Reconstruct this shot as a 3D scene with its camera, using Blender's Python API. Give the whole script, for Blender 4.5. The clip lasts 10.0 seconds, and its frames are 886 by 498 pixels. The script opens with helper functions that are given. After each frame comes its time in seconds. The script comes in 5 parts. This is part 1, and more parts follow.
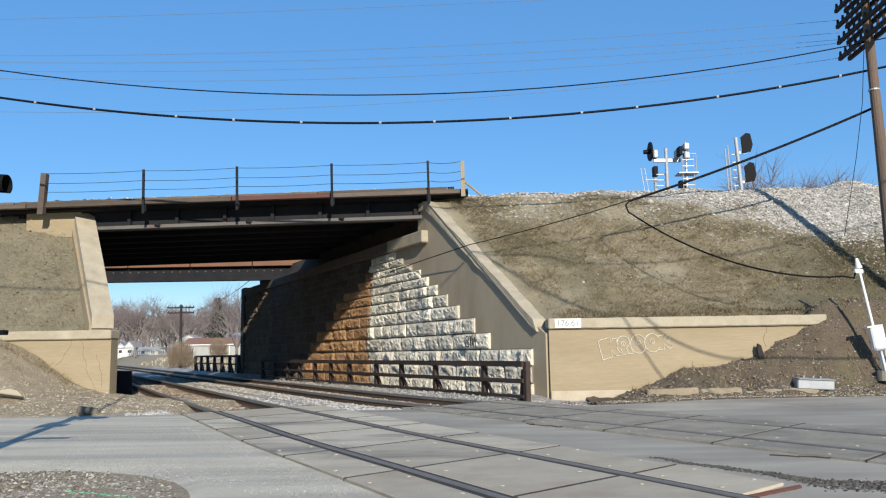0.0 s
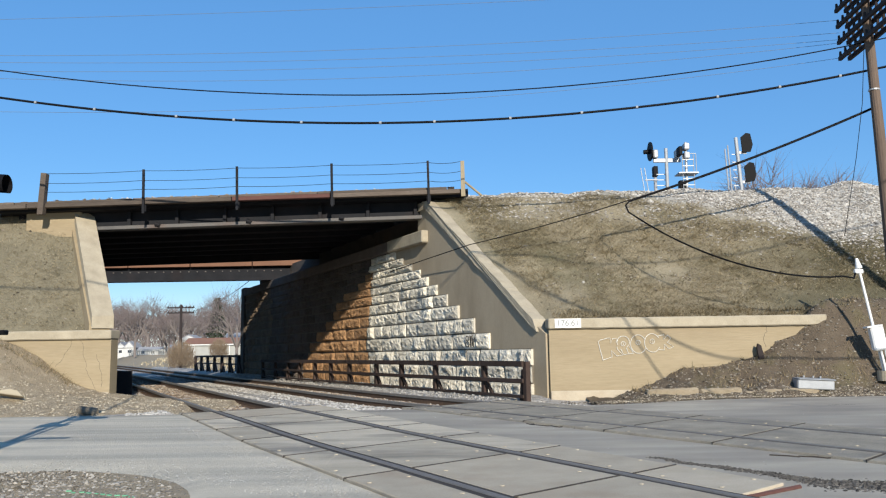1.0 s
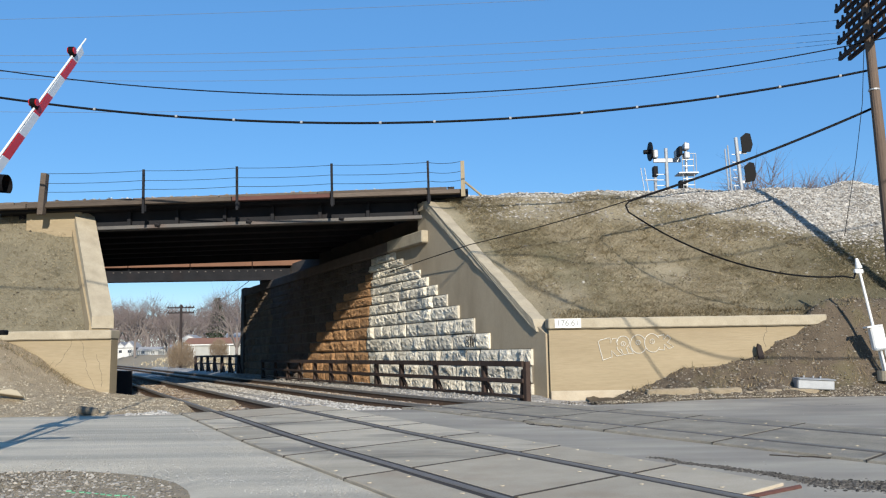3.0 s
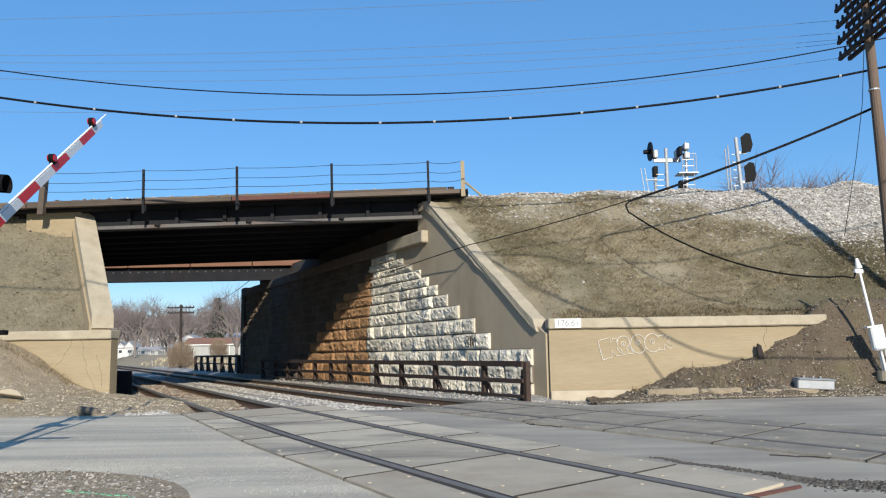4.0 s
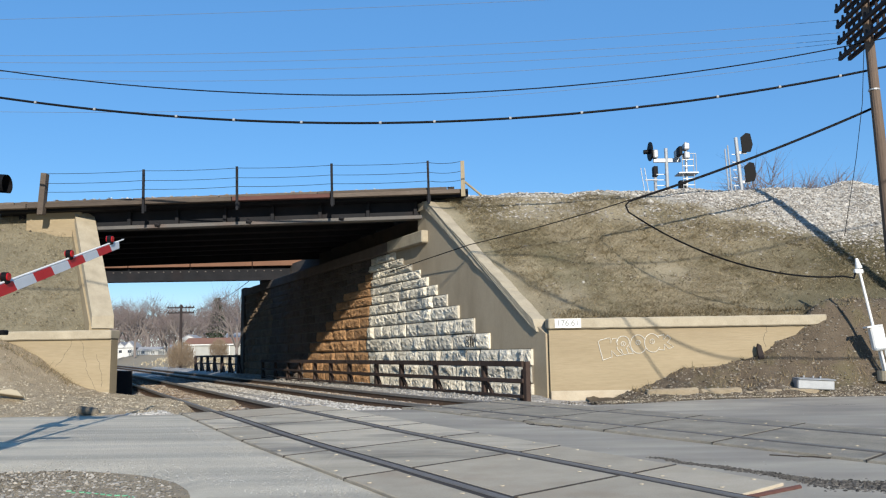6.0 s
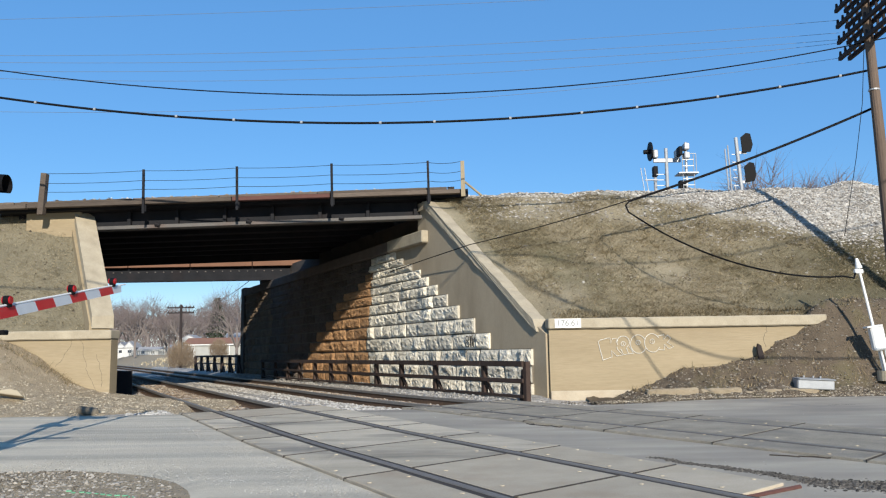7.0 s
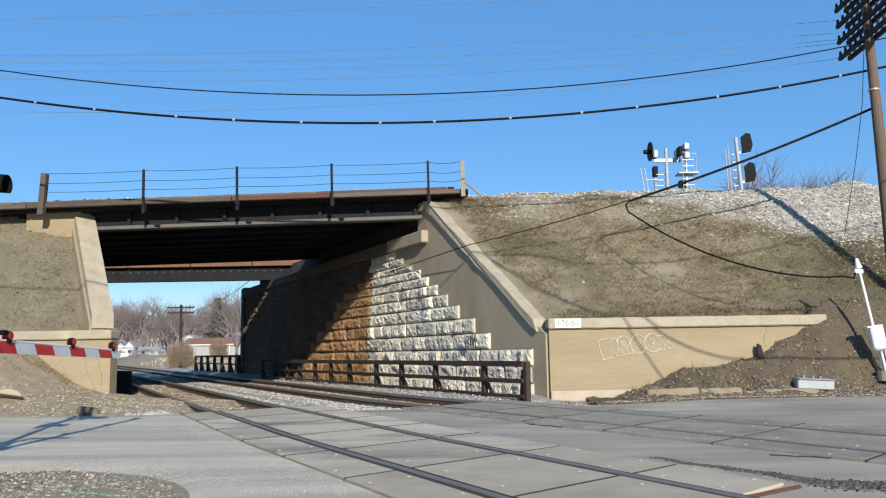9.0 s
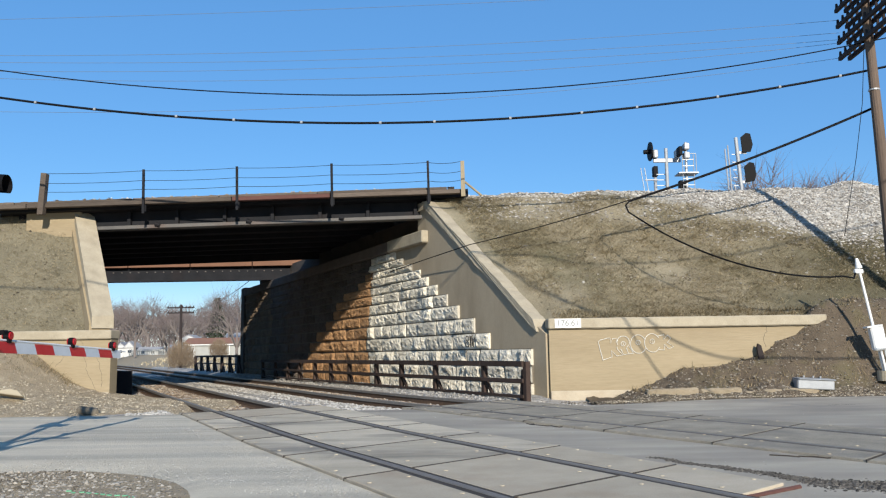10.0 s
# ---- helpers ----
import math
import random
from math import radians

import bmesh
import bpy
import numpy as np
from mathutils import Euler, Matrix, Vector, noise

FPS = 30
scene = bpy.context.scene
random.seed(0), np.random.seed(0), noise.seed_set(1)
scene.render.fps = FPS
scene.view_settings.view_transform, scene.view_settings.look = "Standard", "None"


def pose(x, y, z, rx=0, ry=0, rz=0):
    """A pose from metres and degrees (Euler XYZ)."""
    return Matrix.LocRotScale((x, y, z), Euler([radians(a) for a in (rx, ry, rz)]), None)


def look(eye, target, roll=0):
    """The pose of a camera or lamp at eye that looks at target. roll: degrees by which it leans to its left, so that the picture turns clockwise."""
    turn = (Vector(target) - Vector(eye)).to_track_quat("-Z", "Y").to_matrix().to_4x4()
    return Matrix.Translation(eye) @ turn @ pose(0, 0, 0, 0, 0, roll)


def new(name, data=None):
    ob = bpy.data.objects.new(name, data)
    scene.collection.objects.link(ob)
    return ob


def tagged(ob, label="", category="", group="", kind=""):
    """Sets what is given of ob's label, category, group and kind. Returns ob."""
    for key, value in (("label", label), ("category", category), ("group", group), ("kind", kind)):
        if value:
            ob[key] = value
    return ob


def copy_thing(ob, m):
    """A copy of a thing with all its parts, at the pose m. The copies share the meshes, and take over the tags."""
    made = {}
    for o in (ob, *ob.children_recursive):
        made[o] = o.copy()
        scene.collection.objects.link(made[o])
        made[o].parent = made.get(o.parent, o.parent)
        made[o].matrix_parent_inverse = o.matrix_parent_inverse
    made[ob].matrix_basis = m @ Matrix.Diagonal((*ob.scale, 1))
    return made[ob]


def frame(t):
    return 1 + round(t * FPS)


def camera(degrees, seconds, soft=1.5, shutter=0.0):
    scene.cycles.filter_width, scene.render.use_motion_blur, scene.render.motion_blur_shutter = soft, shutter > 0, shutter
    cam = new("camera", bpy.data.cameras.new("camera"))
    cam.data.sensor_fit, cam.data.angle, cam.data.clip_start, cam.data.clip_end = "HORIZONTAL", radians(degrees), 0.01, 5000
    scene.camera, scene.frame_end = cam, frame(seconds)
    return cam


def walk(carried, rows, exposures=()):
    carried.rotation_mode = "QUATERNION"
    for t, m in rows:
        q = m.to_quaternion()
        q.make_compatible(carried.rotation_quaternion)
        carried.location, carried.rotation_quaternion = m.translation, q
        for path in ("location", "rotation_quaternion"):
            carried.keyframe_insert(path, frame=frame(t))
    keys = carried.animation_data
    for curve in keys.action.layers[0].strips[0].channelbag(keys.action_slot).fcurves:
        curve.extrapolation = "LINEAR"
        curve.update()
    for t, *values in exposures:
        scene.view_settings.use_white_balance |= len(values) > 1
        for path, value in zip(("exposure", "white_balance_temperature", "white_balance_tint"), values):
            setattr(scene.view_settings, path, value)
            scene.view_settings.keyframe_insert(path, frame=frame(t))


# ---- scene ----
cam = camera(58.5, 10.0, soft=1.2)
EYE = (0.0, 0.0, 1.12)
VIEW = look(EYE, (0.0, 10.0, 1.12 + 10 * math.tan(radians(7.41))), -0.9)
walk(cam, [(0.0, VIEW), (10.0, VIEW)], exposures=((0.0, 0.38), (10.0, 0.38)))

# ---- light ----
SUN = Vector((0.26, -1.0, 0.42)).normalized()
world = bpy.data.worlds.new("sky")
scene.world = world
world.use_nodes = True
wn = world.node_tree
sky = wn.nodes.new("ShaderNodeTexSky")
sky.sky_type, sky.sun_disc = "NISHITA", False
sky.sun_elevation, sky.sun_rotation = math.asin(SUN.z), math.atan2(SUN.x, SUN.y)
sky.air_density, sky.dust_density, sky.ozone_density = 1.0, 0.0, 3.0
back = wn.nodes["Background"]
back.inputs[1].default_value = 0.118
deep = wn.nodes.new("ShaderNodeHueSaturation")
deep.inputs["Saturation"].default_value, deep.inputs["Value"].default_value = 1.28, 0.96
wn.links.new(sky.outputs[0], deep.inputs["Color"])
haze = wn.nodes.new("ShaderNodeMix")
haze.data_type = "RGBA"
haze.inputs["Factor"].default_value = 0.5
haze.inputs[7].default_value = (1.15, 2.75, 5.7, 1)
wn.links.new(deep.outputs[0], haze.inputs[6])
wn.links.new(haze.outputs[2], back.inputs[0])
sun = new("sun", bpy.data.lights.new("sun", "SUN"))
sun.data.energy, sun.data.angle, sun.data.color = 5.0, radians(0.45), (1.0, 0.93, 0.81)
sun.matrix_world = look(SUN * 50, (0, 0, 0))


# ---- materials ----
def material(name, a, b, rough=0.85, scale=4.0, fine=60.0, bump=0.3, metal=0.0, stain=None, stain_scale=0.7,
             stain_amount=0.5, vary=0.0, detail=6.0, step=0.02, spec=0.3, stretch=(1, 1, 1), space="Object"):
    """Two colours mixed at two scales, a stain of a third, relief from the fine grain."""
    m = bpy.data.materials.new(name)
    m.use_nodes = True
    nt, nodes, link = m.node_tree, m.node_tree.nodes, m.node_tree.links.new
    bsdf = nodes["Principled BSDF"]
    bsdf.inputs["Metallic"].default_value = metal
    bsdf.inputs["Specular IOR Level"].default_value = spec
    if space == "Object":
        src = nodes.new("ShaderNodeTexCoord").outputs["Object"]
    else:
        src = nodes.new("ShaderNodeNewGeometry").outputs["Position"]
    mp = nodes.new("ShaderNodeMapping")
    mp.inputs["Scale"].default_value = stretch
    link(src, mp.inputs["Vector"])

    def tex(s, d=detail):
        n = nodes.new("ShaderNodeTexNoise")
        n.inputs["Scale"].default_value, n.inputs["Detail"].default_value = s, d
        n.inputs["Roughness"].default_value = 0.62
        link(mp.outputs[0], n.inputs["Vector"])
        return n.outputs[0]

    def ramp(x, lo, hi):
        n = nodes.new("ShaderNodeMapRange")
        n.inputs["From Min"].default_value, n.inputs["From Max"].default_value = lo, hi
        link(x, n.inputs["Value"])
        return n.outputs[0]

    def mix(f, x, y):
        n = nodes.new("ShaderNodeMix")
        n.data_type = "RGBA"
        link(f, n.inputs["Factor"])
        for k, v in ((6, x), (7, y)):
            if hasattr(v, "links"):
                link(v, n.inputs[k])
            else:
                n.inputs[k].default_value = (*v, 1)
        return n.outputs[2]

    big, small = tex(scale), tex(fine, 4.0)
    add = nodes.new("ShaderNodeMath")
    add.operation = "ADD"
    link(ramp(big, 0.3, 0.7), add.inputs[0])
    link(ramp(small, 0.25, 0.75), add.inputs[1])
    half = nodes.new("ShaderNodeMath")
    half.operation = "MULTIPLY"
    half.inputs[1].default_value = 0.5
    link(add.outputs[0], half.inputs[0])
    col = mix(half.outputs[0], a, b)
    if stain:
        patch = ramp(tex(stain_scale), 0.5, 0.5 + 0.25 / max(stain_amount, 0.05) * 0.6)
        soft = nodes.new("ShaderNodeMath")
        soft.operation = "MULTIPLY"
        soft.inputs[1].default_value = min(1.0, stain_amount * 1.4)
        link(patch, soft.inputs[0])
        col = mix(soft.outputs[0], col, stain)
    if vary:
        info = nodes.new("ShaderNodeObjectInfo")
        hsv = nodes.new("ShaderNodeHueSaturation")
        val = nodes.new("ShaderNodeMapRange")
        val.inputs["To Min"].default_value, val.inputs["To Max"].default_value = 1 - vary, 1 + vary
        link(info.outputs["Random"], val.inputs["Value"])
        link(val.outputs[0], hsv.inputs["Value"])
        link(col, hsv.inputs["Color"])
        col = hsv.outputs[0]
    link(col, bsdf.inputs["Base Color"])
    rr = nodes.new("ShaderNodeMapRange")
    rr.inputs["To Min"].default_value, rr.inputs["To Max"].default_value = max(0.03, rough - 0.12), min(1, rough + 0.1)
    link(small, rr.inputs["Value"])
    link(rr.outputs[0], bsdf.inputs["Roughness"])
    if bump:
        bp = nodes.new("ShaderNodeBump")
        bp.inputs["Strength"].default_value, bp.inputs["Distance"].default_value = bump, step
        link(half.outputs[0], bp.inputs["Height"])
        link(bp.outputs[0], bsdf.inputs["Normal"])
    return m


def glow(name, colour, strength):
    m = bpy.data.materials.new(name)
    m.use_nodes = True
    b = m.node_tree.nodes["Principled BSDF"]
    b.inputs["Base Color"].default_value = (*colour, 1)
    b.inputs["Roughness"].default_value = 0.25
    b.inputs["Emission Color"].default_value = (*colour, 1)
    b.inputs["Emission Strength"].default_value = strength
    return m


CONCRETE = material("weathered concrete", (0.24, 0.19, 0.115), (0.34, 0.275, 0.18), 0.9, 0.8, 12, 0.3, stain=(0.185, 0.14, 0.09), stain_scale=0.5, stain_amount=0.4, stretch=(0.3, 1, 2.2))
COPING = material("pale coping concrete", (0.26, 0.22, 0.155), (0.43, 0.375, 0.28), 0.9, 3, 40, 0.35, stain=(0.17, 0.14, 0.10), stain_scale=1.6, stain_amount=0.4)
WING = material("grey-brown parged concrete", (0.29, 0.235, 0.16), (0.40, 0.33, 0.23), 0.92, 0.9, 40, 0.25, stain=(0.22, 0.175, 0.115), stain_scale=0.6, stain_amount=0.6, stretch=(1, 1, 0.4))
STONE = material("pale rock-faced limestone", (0.50, 0.45, 0.35), (0.84, 0.785, 0.66), 0.92, 3.5, 22, 0.9, stain=(0.34, 0.26, 0.15), stain_scale=1.6, stain_amount=0.5, vary=0.2, step=0.04)
BROWN = material("rust-stained limestone", (0.27, 0.15, 0.072), (0.47, 0.275, 0.135), 0.92, 3.5, 22, 0.9, stain=(0.14, 0.085, 0.05), stain_scale=1.1, stain_amount=0.35, vary=0.2, step=0.04)
# shade below the bridge is put into these two stone colours
SHADESTONE = material("limestone darkened for bridge shade", (0.06, 0.05, 0.042), (0.13, 0.105, 0.085), 0.92, 2.5, 28, 0.7, stain=(0.20, 0.12, 0.06), stain_scale=0.8, stain_amount=0.3, vary=0.2, step=0.04)
SHADETAN = material("tan limestone, part darkened for shade", (0.10, 0.072, 0.048), (0.25, 0.18, 0.12), 0.92, 2.5, 28, 0.7, stain=(0.06, 0.05, 0.04), stain_scale=0.8, stain_amount=0.5, step=0.04)
MORTAR = material("dark mortar", (0.10, 0.085, 0.065), (0.17, 0.145, 0.11), 0.95, 5, 60, 0.3)
STEEL = material("black painted bridge steel", (0.011, 0.012, 0.014), (0.026, 0.026, 0.029), 0.7, 2, 40, 0.15, stain=(0.06, 0.03, 0.02), stain_scale=1.2, stain_amount=0.25, spec=0.06)
FLANGE = material("faded grey girder flange", (0.075, 0.072, 0.07), (0.14, 0.13, 0.12), 0.7, 2, 40, 0.2, stain=(0.11, 0.045, 0.025), stain_scale=0.8, stain_amount=0.45)
RUSTY = material("rust-brown steel", (0.13, 0.062, 0.036), (0.21, 0.105, 0.06), 0.8, 2, 40, 0.2, stain=(0.08, 0.045, 0.03), stain_scale=1.0, stain_amount=0.4)
TIMBER = material("dark weathered timber", (0.055, 0.042, 0.034), (0.14, 0.11, 0.085), 0.9, 2, 30, 0.5, stain=(0.025, 0.02, 0.018), stain_scale=0.9, stain_amount=0.4, vary=0.35, stretch=(0.25, 1, 1))
PALEWOOD = material("sun-bleached timber", (0.22, 0.18, 0.12), (0.36, 0.30, 0.2), 0.9, 3, 40, 0.4, stain=(0.12, 0.09, 0.06), stain_amount=0.4, stretch=(1, 1, 0.2))
FENCE = material("dark brown fence timber", (0.030, 0.019, 0.015), (0.065, 0.042, 0.032), 0.85, 3, 40, 0.4, vary=0.2)
ASPHALT = material("bleached old asphalt", (0.40, 0.355, 0.275), (0.70, 0.63, 0.505), 0.95, 1.2, 70, 0.8, stain=(0.30, 0.275, 0.23), stain_scale=0.4, stain_amount=0.6, stretch=(0.25, 1.5, 1), space="World", spec=0.12)
PATCH = material("dark patched asphalt", (0.19, 0.167, 0.132), (0.45, 0.40, 0.315), 0.95, 1.6, 60, 0.9, stain=(0.17, 0.16, 0.145), stain_scale=0.6, stain_amount=0.6, space="World", spec=0.1)
DARKRED = material("dark red-brown timber", (0.075, 0.032, 0.026), (0.13, 0.062, 0.05), 0.9, 2, 30, 0.4, stretch=(0.25, 1, 1))
PANEL = material("concrete crossing panel", (0.33, 0.285, 0.215), (0.57, 0.50, 0.39), 0.95, 1.4, 70, 0.8, stain=(0.19, 0.175, 0.15), stain_scale=0.45, stain_amount=0.8, vary=0.26, space="World", spec=0.15, stretch=(0.5, 1.6, 1))
PALEPANEL = material("pale worn crossing panel", (0.34, 0.285, 0.205), (0.53, 0.455, 0.345), 0.92, 1.6, 70, 0.5, stain=(0.30, 0.19, 0.11), stain_scale=0.9, stain_amount=0.4, vary=0.10, space="World")
RAIL = material("brown rail steel", (0.075, 0.050, 0.036), (0.145, 0.095, 0.064), 0.85, 6, 60, 0.2, spec=0.08)
SHINE = material("polished rail head", (0.13, 0.115, 0.10), (0.24, 0.22, 0.195), 0.55, 8, 80, 0.05, metal=0.2, spec=0.3)
RUBBER = material("black flangeway filler", (0.022, 0.019, 0.017), (0.075, 0.063, 0.052), 0.9, 6, 60, 0.3)
TIE = material("grey-brown timber tie", (0.11, 0.08, 0.06), (0.20, 0.155, 0.12), 0.92, 3, 40, 0.5, vary=0.25, stretch=(0.2, 1, 1))
BALLAST = material("grey ballast", (0.20, 0.185, 0.165), (0.52, 0.49, 0.45), 0.95, 9, 24, 1.0, step=0.06, stain=(0.20, 0.15, 0.10), stain_scale=0.5, stain_amount=0.3, space="World", detail=3)
DIRT = material("dry brown earth", (0.25, 0.195, 0.125), (0.42, 0.345, 0.24), 0.97, 2.5, 35, 0.9, step=0.06, stain=(0.36, 0.32, 0.25), stain_scale=5.0, stain_amount=0.25, space="World")
DARKDIRT = material("dark cindery earth", (0.07, 0.052, 0.036), (0.16, 0.125, 0.088), 0.97, 2.0, 30, 0.9, step=0.06, stain=(0.13, 0.115, 0.055), stain_scale=1.4, stain_amount=0.6, space="World")
PAINT = material("white paint", (0.60, 0.60, 0.58), (0.74, 0.74, 0.72), 0.5, 3, 50, 0.05)
ALU = material("galvanised steel", (0.26, 0.27, 0.28), (0.42, 0.43, 0.44), 0.5, 4, 50, 0.05, metal=0.3)
BLACK = material("black enamel", (0.004, 0.004, 0.005), (0.009, 0.009, 0.010), 0.6, 4, 50, 0.05, spec=0.08)
REDTAPE = material("red reflective tape", (0.42, 0.018, 0.022), (0.52, 0.03, 0.035), 0.4, 5, 60, 0.05)
WHITETAPE = material("silver-white reflective tape", (0.50, 0.53, 0.56), (0.62, 0.65, 0.68), 0.4, 5, 60, 0.05)
REDLENS = glow("red signal lens", (0.33, 0.008, 0.012), 0.06)
POLEWOOD = material("brown utility pole wood", (0.085, 0.06, 0.045), (0.17, 0.125, 0.095), 0.9, 2, 30, 0.5, stain=(0.07, 0.05, 0.035), stain_amount=0.35, stretch=(1, 1, 0.12))
ARMWOOD = material("dark crossarm wood", (0.018, 0.014, 0.014), (0.04, 0.03, 0.028), 0.9, 2, 30, 0.3)
CABLE = material("black cable sheath", (0.004, 0.004, 0.005), (0.009, 0.009, 0.010), 0.6, 4, 40, 0.0, spec=0.08)
WIRE = material("grey line wire", (0.10, 0.13, 0.17), (0.15, 0.18, 0.22), 0.6, 4, 40, 0.0)
BARK = material("grey-brown bark", (0.13, 0.11, 0.10), (0.22, 0.19, 0.175), 0.95, 3, 30, 0.4)
TWIG = material("bare reddish twigs", (0.125, 0.10, 0.095), (0.21, 0.172, 0.165), 0.95, 0.3, 2, 0.0, space="World")
SIDING = material("white house siding", (0.44, 0.44, 0.43), (0.58, 0.58, 0.57), 0.7, 1, 20, 0.05)
ROOFRED = material("brown-red shingle roof", (0.17, 0.085, 0.06), (0.24, 0.13, 0.09), 0.9, 2, 20, 0.2)
ROOFGREY = material("grey shingle roof", (0.22, 0.22, 0.23), (0.32, 0.32, 0.33), 0.9, 2, 20, 0.2)
SHED = material("grey-white shed wall", (0.27, 0.27, 0.25), (0.37, 0.37, 0.345), 0.8, 1, 20, 0.1)
GLASS = material("dark window pane", (0.03, 0.035, 0.045), (0.05, 0.055, 0.07), 0.15, 2, 20, 0.0)
GRAFFITI = material("white spray paint", (0.56, 0.54, 0.49), (0.68, 0.66, 0.60), 0.8, 4, 40, 0.0)
DARKSPRAY = material("dark spray paint", (0.05, 0.045, 0.04), (0.08, 0.07, 0.06), 0.8, 4, 40, 0.0)
FADED = material("faded black sign paint", (0.10, 0.10, 0.10), (0.18, 0.18, 0.17), 0.7, 9, 60, 0.0)
GREENSPRAY = material("green marking paint", (0.10, 0.30, 0.17), (0.16, 0.38, 0.24), 0.8, 4, 40, 0.0)


def older_paving(m):
    """Wheel streaks along the road, and an older brown-grey surface between and beyond the tracks."""
    nodes, link = m.node_tree.nodes, m.node_tree.links.new
    bsdf = nodes["Principled BSDF"]
    col = bsdf.inputs["Base Color"].links[0].from_socket
    pos = nodes.new("ShaderNodeNewGeometry").outputs["Position"]

    def noisy(scale, detail, lo, hi):
        mp = nodes.new("ShaderNodeMapping")
        mp.inputs["Scale"].default_value = scale
        link(pos, mp.inputs["Vector"])
        n = nodes.new("ShaderNodeTexNoise")
        n.inputs["Scale"].default_value, n.inputs["Detail"].default_value = 1.0, detail
        link(mp.outputs[0], n.inputs["Vector"])
        r = nodes.new("ShaderNodeMapRange")
        r.inputs["From Min"].default_value, r.inputs["From Max"].default_value = lo, hi
        link(n.outputs[0], r.inputs["Value"])
        return r.outputs[0]

    def maths(op, x, y):
        k = nodes.new("ShaderNodeMath")
        k.operation = op
        for i, v in enumerate((x, y)):
            if isinstance(v, (int, float)):
                k.inputs[i].default_value = v
            else:
                link(v, k.inputs[i])
        return k.outputs[0]

    def blend(f, x, tint):
        n = nodes.new("ShaderNodeMix")
        n.data_type = "RGBA"
        n.inputs[7].default_value = (*tint, 1)
        link(f, n.inputs["Factor"]), link(x, n.inputs[6])
        return n.outputs[2]
    col = blend(maths("MULTIPLY", noisy((0.05, 1.7, 1), 3, 0.44, 0.68), 0.5), col, (0.27, 0.255, 0.225))
    sep = nodes.new("ShaderNodeSeparateXYZ")
    link(pos, sep.inputs[0])
    side = nodes.new("ShaderNodeMapRange")
    side.inputs["From Min"].default_value, side.inputs["From Max"].default_value = 4.5, 6.0
    link(maths("ADD", sep.outputs["X"], maths("MULTIPLY", sep.outputs["Y"], 0.5)), side.inputs["Value"])
    col = blend(maths("MULTIPLY", side.outputs[0], maths("ADD", 0.35, maths("MULTIPLY", noisy((0.35, 1.0, 1), 6, 0.35, 0.65), 0.65))), col, (0.285, 0.255, 0.215))
    link(col, bsdf.inputs["Base Color"])


older_paving(ASPHALT)


# ---- mesh helpers ----
def put(bm, name):
    me = bpy.data.meshes.new(name)
    bm.to_mesh(me)
    bm.free()
    return me


def part(name, bm, mat, parent=None, label="", m=None):
    """Links a bmesh (or a mesh) as one object, under a thing where one is given."""
    me = put(bm, name) if isinstance(bm, bmesh.types.BMesh) else bm
    if mat and not me.materials:
        me.materials.append(mat)
    ob = new(name, me)
    if parent:
        ob.parent = parent
    if m:
        ob.matrix_basis = m
    if label:
        ob["label"] = label
    return ob


def empty(name, m=None):
    e = new(name)
    e.empty_display_size = 0.2
    if m:
        e.matrix_basis = m
    return e


def box(x0, x1, y0, y1, z0, z1, bevel=0.0, bm=None):
    b = bm or bmesh.new()
    r = bmesh.ops.create_cube(b, size=1.0)
    bmesh.ops.transform(b, matrix=Matrix.LocRotScale(((x0 + x1) / 2, (y0 + y1) / 2, (z0 + z1) / 2), None, (x1 - x0, y1 - y0, z1 - z0)), verts=r["verts"])
    if bevel:
        edges = list({e for v in r["verts"] for e in v.link_edges})
        bmesh.ops.bevel(b, geom=edges, offset=bevel, segments=1, affect="EDGES")
    return b


def tube(p, q, r0, r1=None, n=10, bm=None):
    b = bm or bmesh.new()
    p, q = Vector(p), Vector(q)
    m = Matrix.Translation((p + q) / 2) @ (q - p).to_track_quat("Z", "Y").to_matrix().to_4x4()
    bmesh.ops.create_cone(b, cap_ends=True, segments=n, radius1=r0, radius2=r0 if r1 is None else r1, depth=(q - p).length, matrix=m)
    return b


def prism(outline, lo, hi, axis="Y"):
    """A flat outline given in two axes, drawn out along the third."""
    b = bmesh.new()
    at = {"Y": lambda u, v, w: (u, w, v), "X": lambda u, v, w: (w, u, v), "Z": lambda u, v, w: (u, v, w)}[axis]
    one = [b.verts.new(at(u, v, lo)) for u, v in outline]
    two = [b.verts.new(at(u, v, hi)) for u, v in outline]
    b.faces.new(one), b.faces.new(two[::-1])
    for i in range(len(outline)):
        j = (i + 1) % len(outline)
        b.faces.new((one[i], two[i], two[j], one[j]))
    bmesh.ops.recalc_face_normals(b, faces=b.faces)
    return b


def sheet(x0, x1, y0, y1, nx, ny, height):
    """A grid over a rectangle, lifted by height(x, y)."""
    b = bmesh.new()
    rows = [[b.verts.new((x0 + (x1 - x0) * i / nx, y0 + (y1 - y0) * j / ny, 0)) for i in range(nx + 1)] for j in range(ny + 1)]
    for row in rows:
        for v in row:
            v.co.z = height(v.co.x, v.co.y)
    for j in range(ny):
        for i in range(nx):
            f = b.faces.new((rows[j][i], rows[j][i + 1], rows[j + 1][i + 1], rows[j + 1][i]))
            f.smooth = True
    return b


